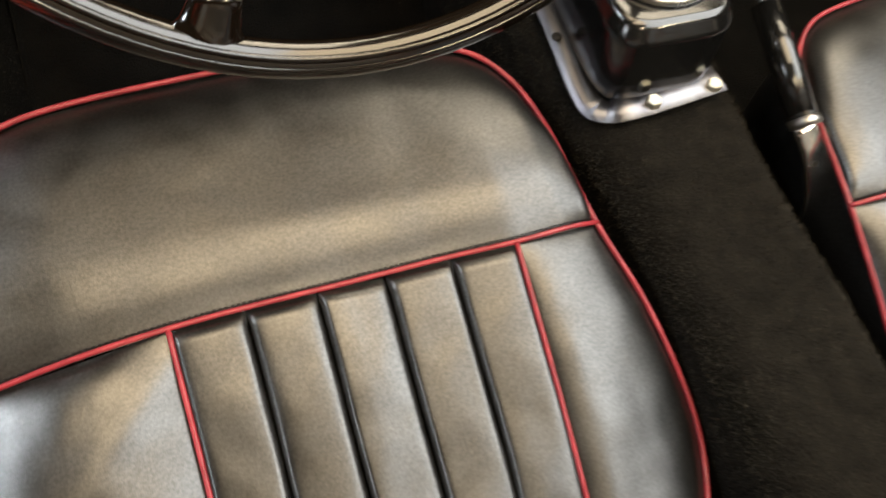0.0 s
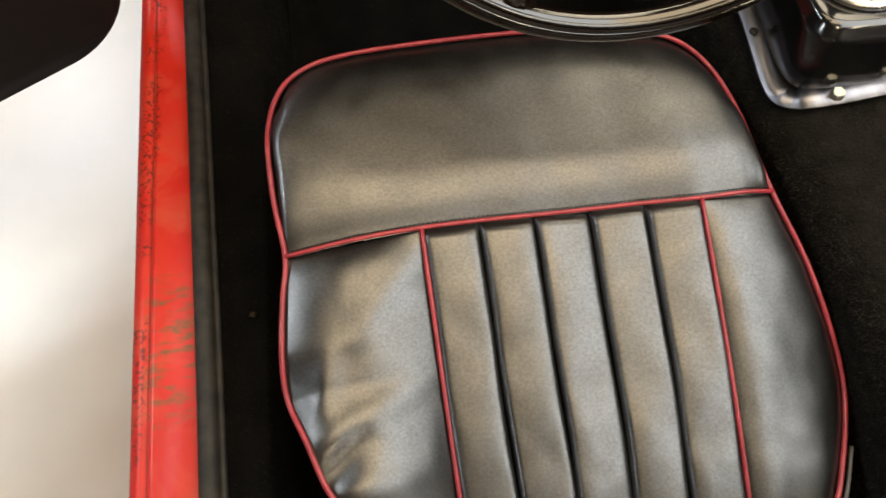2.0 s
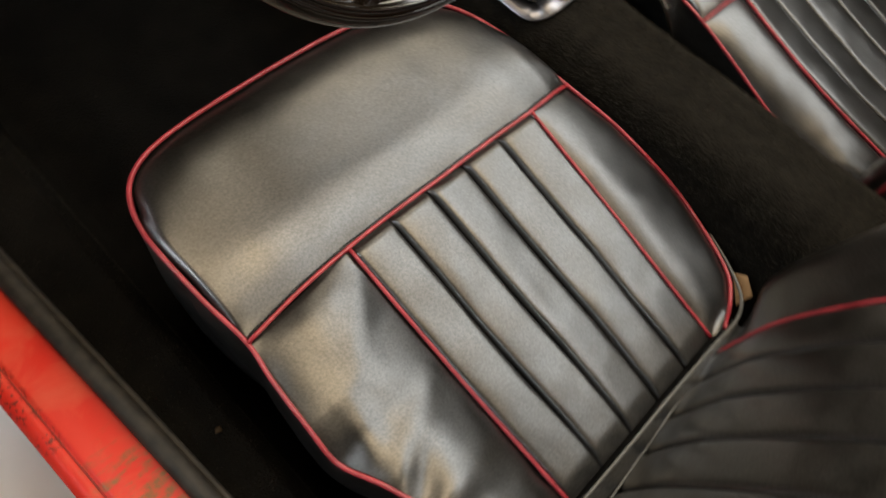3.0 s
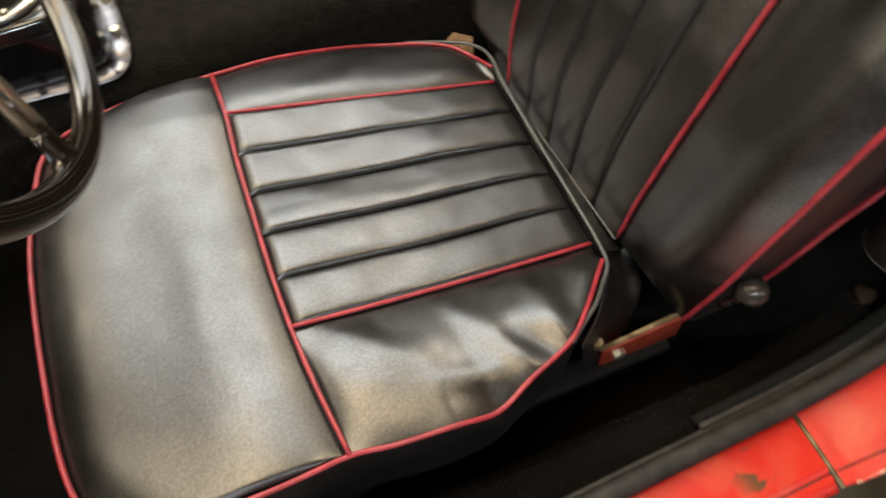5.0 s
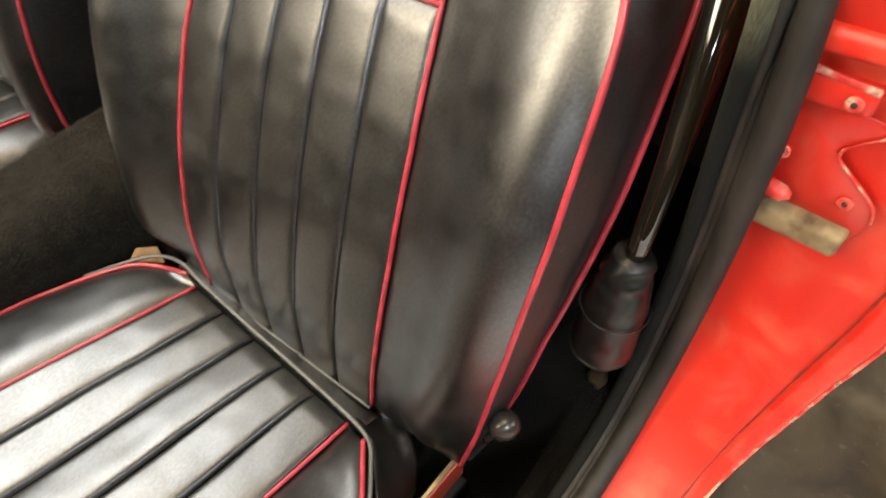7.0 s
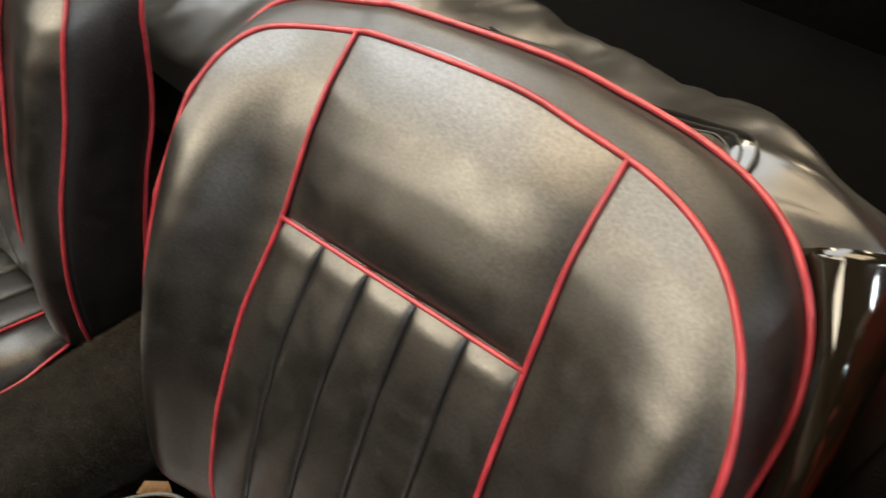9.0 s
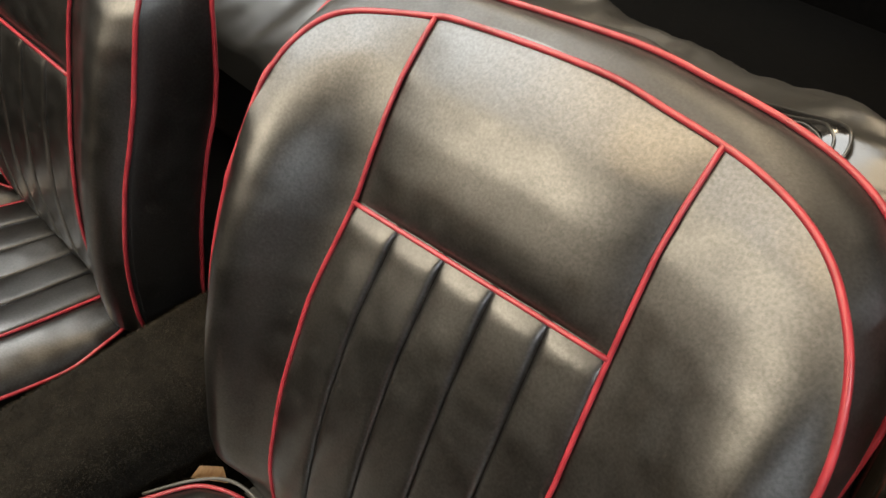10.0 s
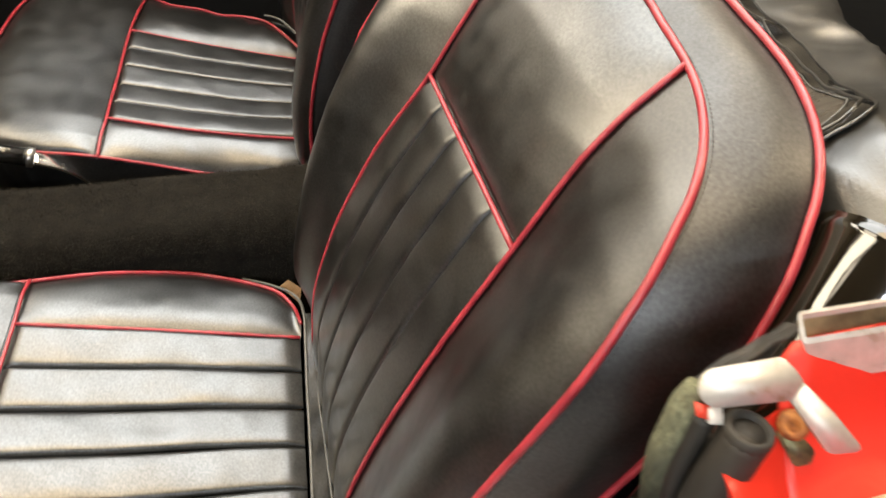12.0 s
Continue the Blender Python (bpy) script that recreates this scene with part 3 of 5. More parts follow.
door = part("door", sheet(lambda u, v: door_panel(u, v, -0.03), 120, 24, 0.012), red_paint, body, "open red door with black inner trim")
door.location = (-0.463, 0.42, 0)
part("trim_panel", sheet(lambda u, v: door_panel(u, v, 0.045), 120, 24, 0.015), trim_black, door, "black vinyl door trim")


# loose pile of the carpet on tunnel and inner sill
def pile(f, n, length, seed, spans):
    rng = np.random.default_rng(seed)
    verts, faces = [], []
    for k in range(n):
        u, v = lerp(*spans[0], rng.random()), lerp(*spans[1], rng.random())
        p = f(u, v)
        e1, e2 = f(u + 0.002, v) - p, f(u, v + 0.002) - p
        nrm = e1.cross(e2).normalized()
        if nrm.z < 0:
            nrm = -nrm
        lean = Vector(rng.normal(0, 0.9, 3))
        tip = p + (nrm + lean * 0.8).normalized() * length * (0.5 + rng.random())
        wide = Vector(rng.normal(0, 1, 3)).normalized() * 0.00032
        i = len(verts)
        verts += [p - wide, p + wide, tip]
        faces.append((i, i + 1, i + 2))
    me = bpy.data.meshes.new("carpet_pile")
    me.from_pydata(verts, [], faces)
    me.materials.append(pile_fibre)
    return tagged(new("carpet_pile", me), "short fuzzy pile of the black carpet", "carpet", kind="stuff")


pile(tunnel, 70000, 0.0042, 3, ((0.08, 0.80), (0.28, 0.98)))
pile(inner_floor, 6000, 0.003, 4, ((0.13, 0.55), (0.3, 0.97)))

# ---- seats ----
# edge tables of one cushion (driver's): y, edge x, edge z
LEFT = [(-0.292, -0.150, 0.392), (-0.275, -0.168, 0.402), (-0.245, -0.200, 0.420), (-0.215, -0.226, 0.430), (-0.17, -0.244, 0.433), (-0.135, -0.258, 0.430), (-0.10, -0.259, 0.443), (-0.05, -0.256, 0.447), (-0.015, -0.252, 0.452)]
RIGHT = [(-0.300, 0.135, 0.385), (-0.290, 0.175, 0.372), (-0.27, 0.203, 0.372), (-0.236, 0.221, 0.374), (-0.20, 0.238, 0.372), (-0.165, 0.245, 0.378), (-0.12, 0.242, 0.392), (-0.06, 0.228, 0.415), (0.005, 0.205, 0.438)]
RIGHT_PLAIN = [(y, x if y < -0.295 else float(np.interp(y, (-0.295, -0.27, -0.236, -0.2, 0.005), (0.155, 0.182, 0.192, 0.197, 0.204))), z) for y, x, z in RIGHT]
FRONT = [(-0.2605, 0.08), (-0.2595, 0.108), (-0.2535, 0.135), (-0.241, 0.158), (-0.22, 0.174), (-0.19, 0.184), (-0.14, 0.192), (-0.05, 0.199), (0.03, 0.200), (0.09, 0.194), (0.135, 0.187), (0.16, 0.174), (0.179, 0.150), (0.189, 0.122), (0.194, 0.095), (0.1965, 0.07)]
SEAM = [(-0.252, -0.015, 0.452), (-0.19, -0.006, 0.453), (-0.13, 0.0, 0.45), (-0.07, 0.003, 0.446), (0, 0.004, 0.443), (0.07, 0.004, 0.444), (0.13, 0.001, 0.449), (0.175, 0.003, 0.447), (0.205, 0.005, 0.438)]
FRONT_Z = [(-0.2605, 0.475), (-0.2, 0.473), (-0.1, 0.467), (0.05, 0.463), (0.15, 0.456), (0.1965, 0.446)]


# backrest forms: rows of height and value; "worn" is the driver's, leaning and broader at one shoulder
BACK_WORN = dict(
    face=[(0.30, -0.312), (0.38, -0.322), (0.45, -0.3296), (0.55, -0.3643), (0.65, -0.4159), (0.724, -0.4657), (0.79, -0.5033), (0.848, -0.5496), (0.88, -0.603)],
    lift_l=[(0.36, -0.005), (0.45, -0.001), (0.55, 0.0105), (0.65, 0.0262), (0.73, 0.0371), (0.77, 0.0348), (0.81, 0.0347), (0.84, 0.0353), (0.87, 0.0281)],
    lift_r=[(0.36, -0.016), (0.45, -0.008), (0.55, 0.008), (0.65, 0.030), (0.73, 0.0457), (0.77, 0.0453), (0.81, 0.0331), (0.84, 0.0146), (0.87, -0.0083)],
    pipe_l=[(0.37, 0.117), (0.46, 0.1245), (0.55, 0.125), (0.64, 0.1183), (0.724, 0.1069), (0.79, 0.1), (0.848, 0.099)],
    pipe_r=[(0.37, 0.1203), (0.46, 0.1313), (0.55, 0.1362), (0.64, 0.1395), (0.724, 0.1339), (0.79, 0.1375), (0.848, 0.1398)],
    wide_l=[(0.37, 0.2218), (0.45, 0.2367), (0.55, 0.2456), (0.65, 0.2498), (0.75, 0.2441), (0.86, 0.2307)],
    wide_r=[(0.37, 0.217), (0.45, 0.2272), (0.55, 0.2351), (0.65, 0.2398), (0.75, 0.2442), (0.86, 0.2467)],
    deep_l=[(0.37, 0.0483), (0.5, 0.0641), (0.6, 0.0725), (0.7, 0.0752), (0.78, 0.0683), (0.86, 0.0528)],
    deep_r=[(0.37, 0.0504), (0.5, 0.0602), (0.6, 0.0622), (0.7, 0.0611), (0.78, 0.0518), (0.86, 0.0378)],
    flare_l=[(0.37, 0.0005), (0.5, 0.0025), (0.6, 0.0088), (0.7, 0.0099), (0.78, 0.0121), (0.86, 0.016)],
    flare_r=[(0.37, 0.0048), (0.5, 0.0051), (0.6, 0.0059), (0.7, 0.0083), (0.78, 0.0131), (0.86, 0.0204)],
    shoulder=(0.6911, 0.7239), rise=0.1539, bend=(3.377, 6.155), turn=(0.0607, 0.0385, 0.0529), drop=(-0.0016, -0.0071), crown=(-0.004, 0.0161, -0.0321, -0.0458, 0.0061))


def scaled(rows, k, lean=0.0):
    return [(z, k * v + lean * (z - 0.37)) for z, v in rows]


# the passenger's backrest stands more upright, with flatter bolsters
PLAIN = {nm: scaled(BACK_WORN[nm + "_r"], k) for nm, k in (("lift", -0.16), ("pipe", 1.03), ("wide", 1.03), ("deep", 1.5), ("flare", 1.0))}
BACK_PLAIN = dict({nm + side: rows for nm, rows in PLAIN.items() for side in ("_l", "_r")}, face=scaled(BACK_WORN["face"], 1.0, 0.294),
                  shoulder=(0.75, 0.75), rise=0.155, bend=(3.8, 3.8), turn=(-0.0262, -0.0192, 0.0), drop=(0.0, 0.0), crown=(0.0,))


def seam_at(x):
    xs, ys, zs = zip(*SEAM)
    return float(np.interp(x, xs, ys)), float(np.interp(x, xs, zs))


def edge(table, y):
    ys, xs, zs = zip(*table)
    return float(np.interp(y, ys, xs)), float(np.interp(y, ys, zs))


def p_line(side, t):
    """Piping between pleats and side panel; t 0 at the cross seam, 1 at the rear."""
    x = lerp(0.13, 0.121, t) * side + (0.004 * math.sin(t * 3.1) if side > 0 else 0)
    y = lerp(0.0, -0.297, t)
    z = lerp(0.45, 0.374, t) - 0.004 * math.sin(t * math.pi)
    return Vector((x, y, z))


def pleat_grid(f):
    """Crowd the columns towards the two creases."""
    return lambda u, v: f(u - 0.14 * math.sin(2 * math.pi * u), v)


def seat(mirror, origin, label, lean, shift):
    s = thing("bucket_seat", label, "car seat", origin, "front seats of the car")

    def q(x, y, z):
        return Vector((mirror * x, y, z))

    seed = 0 if mirror > 0 else 7

    def rough(x, y, k):
        return k * (noise.noise((x * 9 + seed, y * 9, 2.0)) + 0.45 * noise.noise((x * 23 + seed, y * 23, 5.0)) + 0.16 * noise.noise((x * 50 + seed, y * 50, 9.0)))

    right = RIGHT if mirror > 0 else RIGHT_PLAIN
    left = LEFT if mirror > 0 else [(y, x, z - 0.024 * fade((-0.015 - y) / 0.06)) for y, x, z in LEFT]
    # cushion
    core = block((-0.19, -0.27, 0.277), (0.17, 0.12, 0.345), 0.02, 2)
    for v in core.verts:
        v.co = q(*v.co)
    cushion = part("cushion", core, dull_vinyl, s, "padded cushion")

    def front_panel(u, v):
        x = lerp(-0.2605, 0.1965, 0.5 - 0.5 * math.cos(math.pi * u))
        sx = lerp(-0.252, 0.205, 0.5 - 0.5 * math.cos(math.pi * u))
        x = lerp(sx, x, v)
        sy, sz = seam_at(sx)
        fy = at(FRONT, x)
        fz = at(FRONT_Z, x)
        y = lerp(sy, fy, v)
        z = lerp(sz, fz, v) + 0.017 * pillow(v, 3.2) * pillow(u, 10) - 0.004
        return q(x, y, z + rough(x, y, 0.001) * pillow(u, 8) * pillow(v, 6))

    part("front_panel", sheet(front_panel, 72, 40), vinyl, cushion, "plain black vinyl front of the cushion")

    def side_panel(side):
        def f(u, v):
            t = v
            a = p_line(side, t)
            table = right if side > 0 else left
            y0, y1 = table[-1][0], table[0][0]
            ey = lerp(y0, y1, t)
            ex, ez = edge(table, ey)
            x, y = lerp(a.x, ex, u), lerp(a.y, ey, u)
            z = lerp(a.z, ez, u ** 2.0 if side > 0 else u ** 1.4)
            z += (0.008 * pillow(u, 4) if side > 0 else 0.014 * pillow(u, 2.2)) * pillow(t, 7) - 0.003
            if side < 0:   # puckered vinyl towards the rear corner
                for cx, cy, ang, h, ln in ((-0.195, -0.16, 0.5, 0.006, 0.055), (-0.215, -0.19, 0.9, -0.007, 0.04), (-0.18, -0.21, 0.2, 0.005, 0.05), (-0.165, -0.245, -0.3, -0.006, 0.04), (-0.225, -0.13, 1.3, 0.005, 0.03), (-0.16, -0.05, 0.8, 0.003, 0.05)):
                    dx, dy = x - cx, y - cy
                    al, ac = dx * math.cos(ang) + dy * math.sin(ang), -dx * math.sin(ang) + dy * math.cos(ang)
                    z += (0.7 * h if mirror > 0 else 0.2 * h) * math.exp(-(al / ln) ** 2 - (ac / 0.013) ** 2)
            return q(x, y, z + rough(x, y, 0.0026 if side < 0 else 0.002) * pillow(u, 4) * pillow(t, 6))
        return f

    for side in (-1, 1):
        part("side_panel", sheet(side_panel(side), 28, 60), vinyl, cushion, "creased black vinyl side of the cushion")

    def pleat(k):
        def f(u, v):
            a, b = p_line(-1, v), p_line(1, v)
            w = (k + u) / 5
            p = a.lerp(b, w)
            sy, sz = seam_at(lerp(-0.13, 0.13, w))
            p.y += sy * (1 - v)
            p.z = lerp(sz, lerp(0.374, 0.374, w), v) - 0.004 * math.sin(v * math.pi)
            p.z += (0.0068 * pillow(u, 16) + 0.0016 * pillow(u, 2.5)) * min(1, v * 30) * min(1, (1 - v) * 12 + 0.35) - 0.003
            p.z -= 0.005 * (u - 0.5) * (k == 2)
            p.x += 0.0015 * math.sin(v * 9 + k) * v
            return q(p.x, p.y, p.z + rough(p.x, p.y, 0.0022) * pillow(u, 3) * pillow(v, 6))
        return f

    for k in range(5):
        part("pleat", sheet(pleat_grid(pleat(k)), 26, 60), vinyl, cushion)

    def outline(n=5):
        pts = [(x, y, z) for y, x, z in left] + [(-0.2578, 0.032, 0.4655)]
        pts += [(x, y, at(FRONT_Z, x)) for x, y in FRONT]
        pts += [(x, y, z) for y, x, z in right[::-1]]
        return spline([q(*p) for p in pts], n)

    edge_line = outline()
    part("edge_piping", tube(edge_line, 0.0023), piping_red, cushion, "red edge piping")
    part("cross_piping", tube(spline([q(x, y, z + 0.0015) for x, y, z in SEAM], 6), 0.0021), piping_red, cushion, "red cross piping")
    for side in (-1, 1):
        line = [p_line(side, i / 24) for i in range(25)]
        part("pleat_piping", tube([q(p.x, p.y, p.z + 0.0012) for p in line], 0.0021), piping_red, cushion, "red pleat piping")

    # stitches along the cross seam
    bm = bmesh.new()
    xs = np.arange(-0.245, 0.202, 0.0042)
    for x in xs:
        y, z = seam_at(x)
        m = bmesh.ops.create_cube(bm, size=1)
        for v in m["verts"]:
            v.co = q(x + v.co.x * 0.0022, y + 0.0044 + v.co.y * 0.0006, z + 0.0008 + v.co.z * 0.001)
    part("stitching", bm, thread, cushion, "black stitching")

    centre = Vector((mirror * -0.01, -0.06, 0))

    def skirt(u, v):
        i = u * (len(edge_line) - 1)
        p = edge_line[min(int(i), len(edge_line) - 1)].copy()
        d = Vector((centre.x - p.x, centre.y - p.y, 0)).normalized()
        z0 = p.z - 0.003
        p += d * (-0.006 * math.sin(v * math.pi) + 0.016 * v + 0.003 * noise.noise((u * 30, v * 3, seed)))
        p.z = lerp(z0, 0.262, v)
        return p

    part("cushion_side", sheet(skirt, len(edge_line) - 1, 12), side_vinyl, cushion, "black vinyl cushion side")
    # rear tail of the cover, turned down behind the pleats, with its grey cord
    cord = [(0.238, -0.225, 0.366), (0.215, -0.266, 0.370), (0.185, -0.294, 0.380), (0.15, -0.304, 0.388), (0.115, -0.304, 0.381), (0.05, -0.303, 0.380), (-0.05, -0.303, 0.380), (-0.125, -0.301, 0.383), (-0.155, -0.294, 0.390), (-0.176, -0.2765, 0.399), (-0.196, -0.2575, 0.412), (-0.209, -0.2405, 0.419), (-0.224, -0.219, 0.418)]
    part("rear_cord", tube(spline([q(*c) for c in cord], 8), 0.0019), cord_grey, cushion, "grey edge cord")

    def tail(u, v):
        x = lerp(-0.135, 0.16, u)
        y = -0.303 - 0.024 * min(1, v * 1.5)
        z = 0.374 + 0.003 * math.sin(v * 3) - 0.018 * v - 0.05 * max(0, v - 0.5) ** 1.3
        return q(x, y + 0.004 * noise.noise((x * 20, v, seed)), z + rough(x, v * 0.1, 0.003))

    part("rear_flap", sheet(tail, 30, 12), vinyl, cushion, "black vinyl rear flap")

    # loose corner of the cover, draped from the rear corner towards the hinge
    top_line = spline([(-0.122, -0.304, 0.380), (-0.155, -0.297, 0.387), (-0.180, -0.277, 0.394), (-0.205, -0.256, 0.403), (-0.226, -0.230, 0.404)], 6)
    low_line = spline([(-0.130, -0.340, 0.350), (-0.160, -0.338, 0.340), (-0.190, -0.318, 0.328), (-0.208, -0.286, 0.322), (-0.222, -0.250, 0.318)], 6)

    def drape(u, v):
        i = u * (len(top_line) - 1)
        j = min(int(i), len(top_line) - 2)
        a, b = top_line[j].lerp(top_line[j + 1], i - j), low_line[j].lerp(low_line[j + 1], i - j)
        p = a.lerp(b, v)
        return q(p.x, p.y, p.z - 0.012 * math.sin(v * math.pi) + 0.006 * math.sin(u * 17 + v * 2) * v + 0.004 * noise.noise((u * 9, v * 3, seed)))

    part("loose_corner", sheet(drape, 40, 14, 0.0012), side_vinyl, cushion, "loose black vinyl corner of the cover")

    def rear_skirt(u, v):
        x = lerp(-0.152, 0.137, u)
        return q(x, -0.300 + 0.006 * v, lerp(0.378, 0.262, v))

    part("cushion_rear", sheet(rear_skirt, 10, 6), side_vinyl, cushion)

    # base: plywood board and steel runners
    board = block((-0.15, -0.285, 0.262), (0.19, 0.12, 0.275), 0.002)
    for v in board.verts:
        v.co = q(*v.co)
    base = part("seat_base", board, plywood, s, "plywood base board")
    ear = bmesh.new()
    f = [ear.verts.new(Vector(p)) for p in ((0.188, -0.298, 0.360), (0.222, -0.272, 0.360), (0.220, -0.285, 0.374), (0.199, -0.302, 0.378))]
    ear.faces.new(f)
    bmesh.ops.solidify(ear, geom=ear.faces, thickness=0.006)
    part("board_corner", ear, plywood, base, "pale plywood corner", smooth=False)
    for x in (-0.205, 0.185):
        r = block((x - 0.014, -0.36, 0.222), (x + 0.014, 0.16, 0.262), 0.003)
        for v in r.verts:
            v.co = q(*v.co)
        part("runner", r, trim_black, base, "black seat runner")

    # backrest
    core = block((-0.16, -0.045, 0.40), (0.16, -0.02, 0.70), 0.008, 2)
    for v in core.verts:
        z = v.co.z
        v.co = q(v.co.x, v.co.y + float(np.interp(z, (0.38, 0.55, 0.724), (-0.322, -0.367, -0.4615))) + (0 if lean else 0.294 * (z - 0.37)) + shift[1], z + shift[2])
    back = part("backrest", core, dull_vinyl, s, "padded backrest")
    k = BACK_WORN if lean else BACK_PLAIN
    yaw, shear, roll = k["turn"]
    TOP = sum(k["shoulder"]) / 2 + k["rise"]

    def on(side, left, right, z, w=0.0):
        return at(k[right if side > 0 else left], z, w) if w else float(np.interp(z, *zip(*k[right if side > 0 else left])))

    def xp(side, z):
        return on(side, "pipe_l", "pipe_r", z)

    def wide(side, z):
        return on(side, "wide_l", "wide_r", z)

    def crown(f):
        return (1 - f * f) * sum(c * f ** i for i, c in enumerate(k["crown"]))

    def zt(f):
        """Top of the backrest at the signed share f of its half width."""
        i = f > 0
        n, sh = k["bend"][i], k["shoulder"][i]
        return sh + (TOP - sh) * max(0.0, 1 - min(1.0, abs(f)) ** n) ** (1 / n) + crown(f)

    def zb(f):
        return 0.366 + 0.004 * f * f

    def face(x, z, bulge=True):
        """Front of the upright backrest: y at (x, z)."""
        y = at(k["face"], z, 0.03)
        p, w = xp(x, z), wide(x, z)
        e = min(1.0, max(0.0, (abs(x) - p) / (w - p)))
        y += on(x, "lift_l", "lift_r", z, 0.03) * e ** 1.4
        if bulge:
            f = math.copysign(min(1.0, abs(x) / w), x)
            y += 0.024 * math.sin(math.pi * e ** 1.9) * fade((zt(f) - z) / 0.16) ** 0.6 * fade((z - zb(f)) / 0.07 + 0.1)
        return y

    def put(x, y, z):
        up = max(0.0, z - 0.37)
        return q(x - 0.006 * bool(lean) + shear * up + shift[0], y + yaw * x + shift[1], z + shift[2] - roll * x * min(1, up / 0.35))

    SEAM_Z = 0.724

    def b_side(side):
        def f(u, v):
            s1 = math.sin(u * math.pi / 2) if u < 1 else 1
            share = side * lerp(xp(side, 0.85) / wide(side, 0.85), 1, s1)
            z = lerp(zb(share), zt(share), v)
            x = side * lerp(xp(side, z), wide(side, z), s1)
            return put(x, face(x, z) + rough(x, z, 0.001) * pillow(u, 6) - 0.002 * (1 - pillow(u, 10)), z)
        return f

    for side in (-1, 1):
        part("bolster", sheet(b_side(side), 30, 90), vinyl, back, "padded black vinyl side bolster")

    def b_pleat(n):
        def f(u, v):
            w = (n + u) / 5
            z = lerp(0.368, SEAM_Z, v)
            x = lerp(-xp(-1, z), xp(1, z), w)
            y = face(x, z) + (0.0045 * pillow(u, 14) + 0.0018 * pillow(u, 2.5)) * min(1, (1 - v) * 30) - 0.003 + rough(x, z, 0.0009) * pillow(u, 3)
            return put(x, y, z)
        return f

    for n in range(5):
        part("pleat", sheet(pleat_grid(b_pleat(n)), 26, 70), vinyl, back)

    def head(u, v):
        f = lerp(-xp(-1, 0.85) / wide(-1, 0.85), xp(1, 0.85) / wide(1, 0.85), u)
        z = lerp(SEAM_Z, zt(f), v)
        x = lerp(-xp(-1, z), xp(1, z), u)
        return put(x, face(x, z) + 0.009 * pillow(u, 4) * pillow(v, 4) - 0.002 + rough(x, z, 0.0006), z)

    part("head_panel", sheet(head, 40, 30), vinyl, back, "plain black vinyl upper panel")

    rim = [(-1.0, lerp(0.37, k["shoulder"][0] - 0.015, i / 9)) for i in range(10)]
    for i in range(33):
        a = math.pi * (1 - i / 32)
        c = math.cos(a)
        f = math.copysign(abs(c) ** (2 / k["bend"][c > 0]), c)
        rim.append((f, zt(f)))
    rim += [(1.0, lerp(k["shoulder"][1] - 0.015, 0.37, i / 9)) for i in range(10)]

    def rim_at(f, z, rear):
        x = f * wide(f, z)
        y = face(x, z, False)
        if rear:
            w = fade((f + 0.4) / 0.8)
            x += f * on(f, "flare_l", "flare_r", z)
            y -= lerp(at(k["deep_l"], z), at(k["deep_r"], z), w)
            z -= lerp(*k["drop"], w) * max(0, min(1, (z - 0.7) / 0.12))
        return put(x, y, z)

    front_rim = spline([rim_at(f, z, False) for f, z in rim], 5)
    rear_rim = spline([rim_at(f, z, True) for f, z in rim], 5)
    part("front_piping", tube(front_rim, 0.0025), piping_red, back, "red front piping")
    part("rear_piping", tube(rear_rim, 0.0025), piping_red, back, "red rear piping")
    nr = len(front_rim) - 1

    def gusset(u, v):
        i = min(int(u * nr + 0.5), nr)
        a, b = front_rim[i], rear_rim[i]
        p = a.lerp(b, v)
        out = Vector((p.x, 0, p.z - 0.6)).normalized()
        return p + out * (0.005 * math.sin(v * math.pi) - 0.002 + 0.0016 * noise.noise((u * 14 + seed, v * 3, 1)))

    part("gusset", sheet(gusset, nr, 10), side_vinyl, back, "black vinyl edge band")

    # lockstitch row on the band, close behind the front piping
    for v0, lift in ((0.085, 0.00016),):
        bm = bmesh.new()
        line = [gusset(i / nr, v0) for i in range(nr + 1)]
        for i in range(nr):
            a, b = line[i], line[i + 1]
            m = max(1, int((b - a).length / 0.0036))
            out = Vector(((a.x + b.x) / 2, 0, (a.z + b.z) / 2 - 0.6)).normalized() * lift
            d = (b - a) / m
            w = (front_rim[i] - rear_rim[i]).normalized() * 0.0004
            for j in range(m):
                c = a + d * (j + 0.5) + out
                corners = [c - d * 0.3 - w, c + d * 0.3 - w, c + d * 0.3 + w, c - d * 0.3 + w]
                low = [bm.verts.new(p - out * 1.2) for p in corners]
                top = [bm.verts.new(c + (p - c) * 0.7 + out * 0.8) for p in corners]
                bm.faces.new(top)
                for h in range(4):
                    bm.faces.new((low[h], low[(h + 1) % 4], top[(h + 1) % 4], top[h]))
        part("stitching", bm, stitch_grey, back, "fine stitching beside the piping", smooth=False)

    def back_panel(u, v):
        i = min(int(u * nr / 2 + 0.5), nr // 2)
        a, b = rear_rim[i], rear_rim[nr - i]
        p = a.lerp(b, v)
        p.y -= 0.012 * pillow(v, 4)
        return p

    part("back_panel", sheet(back_panel, nr // 2, 16), side_vinyl, back, "plain black vinyl back")

    def bottom(u, v):
        f = 2 * u - 1
        z = zb(f)
        x = f * wide(f, z)
        return put(x, lerp(face(x, z, False), face(x, z, False) - 0.05, v), z - 0.012 * math.sin(v * math.pi))

    part("bottom_panel", sheet(bottom, 20, 6), side_vinyl, back)
    for side in (-1, 1):
        line = []
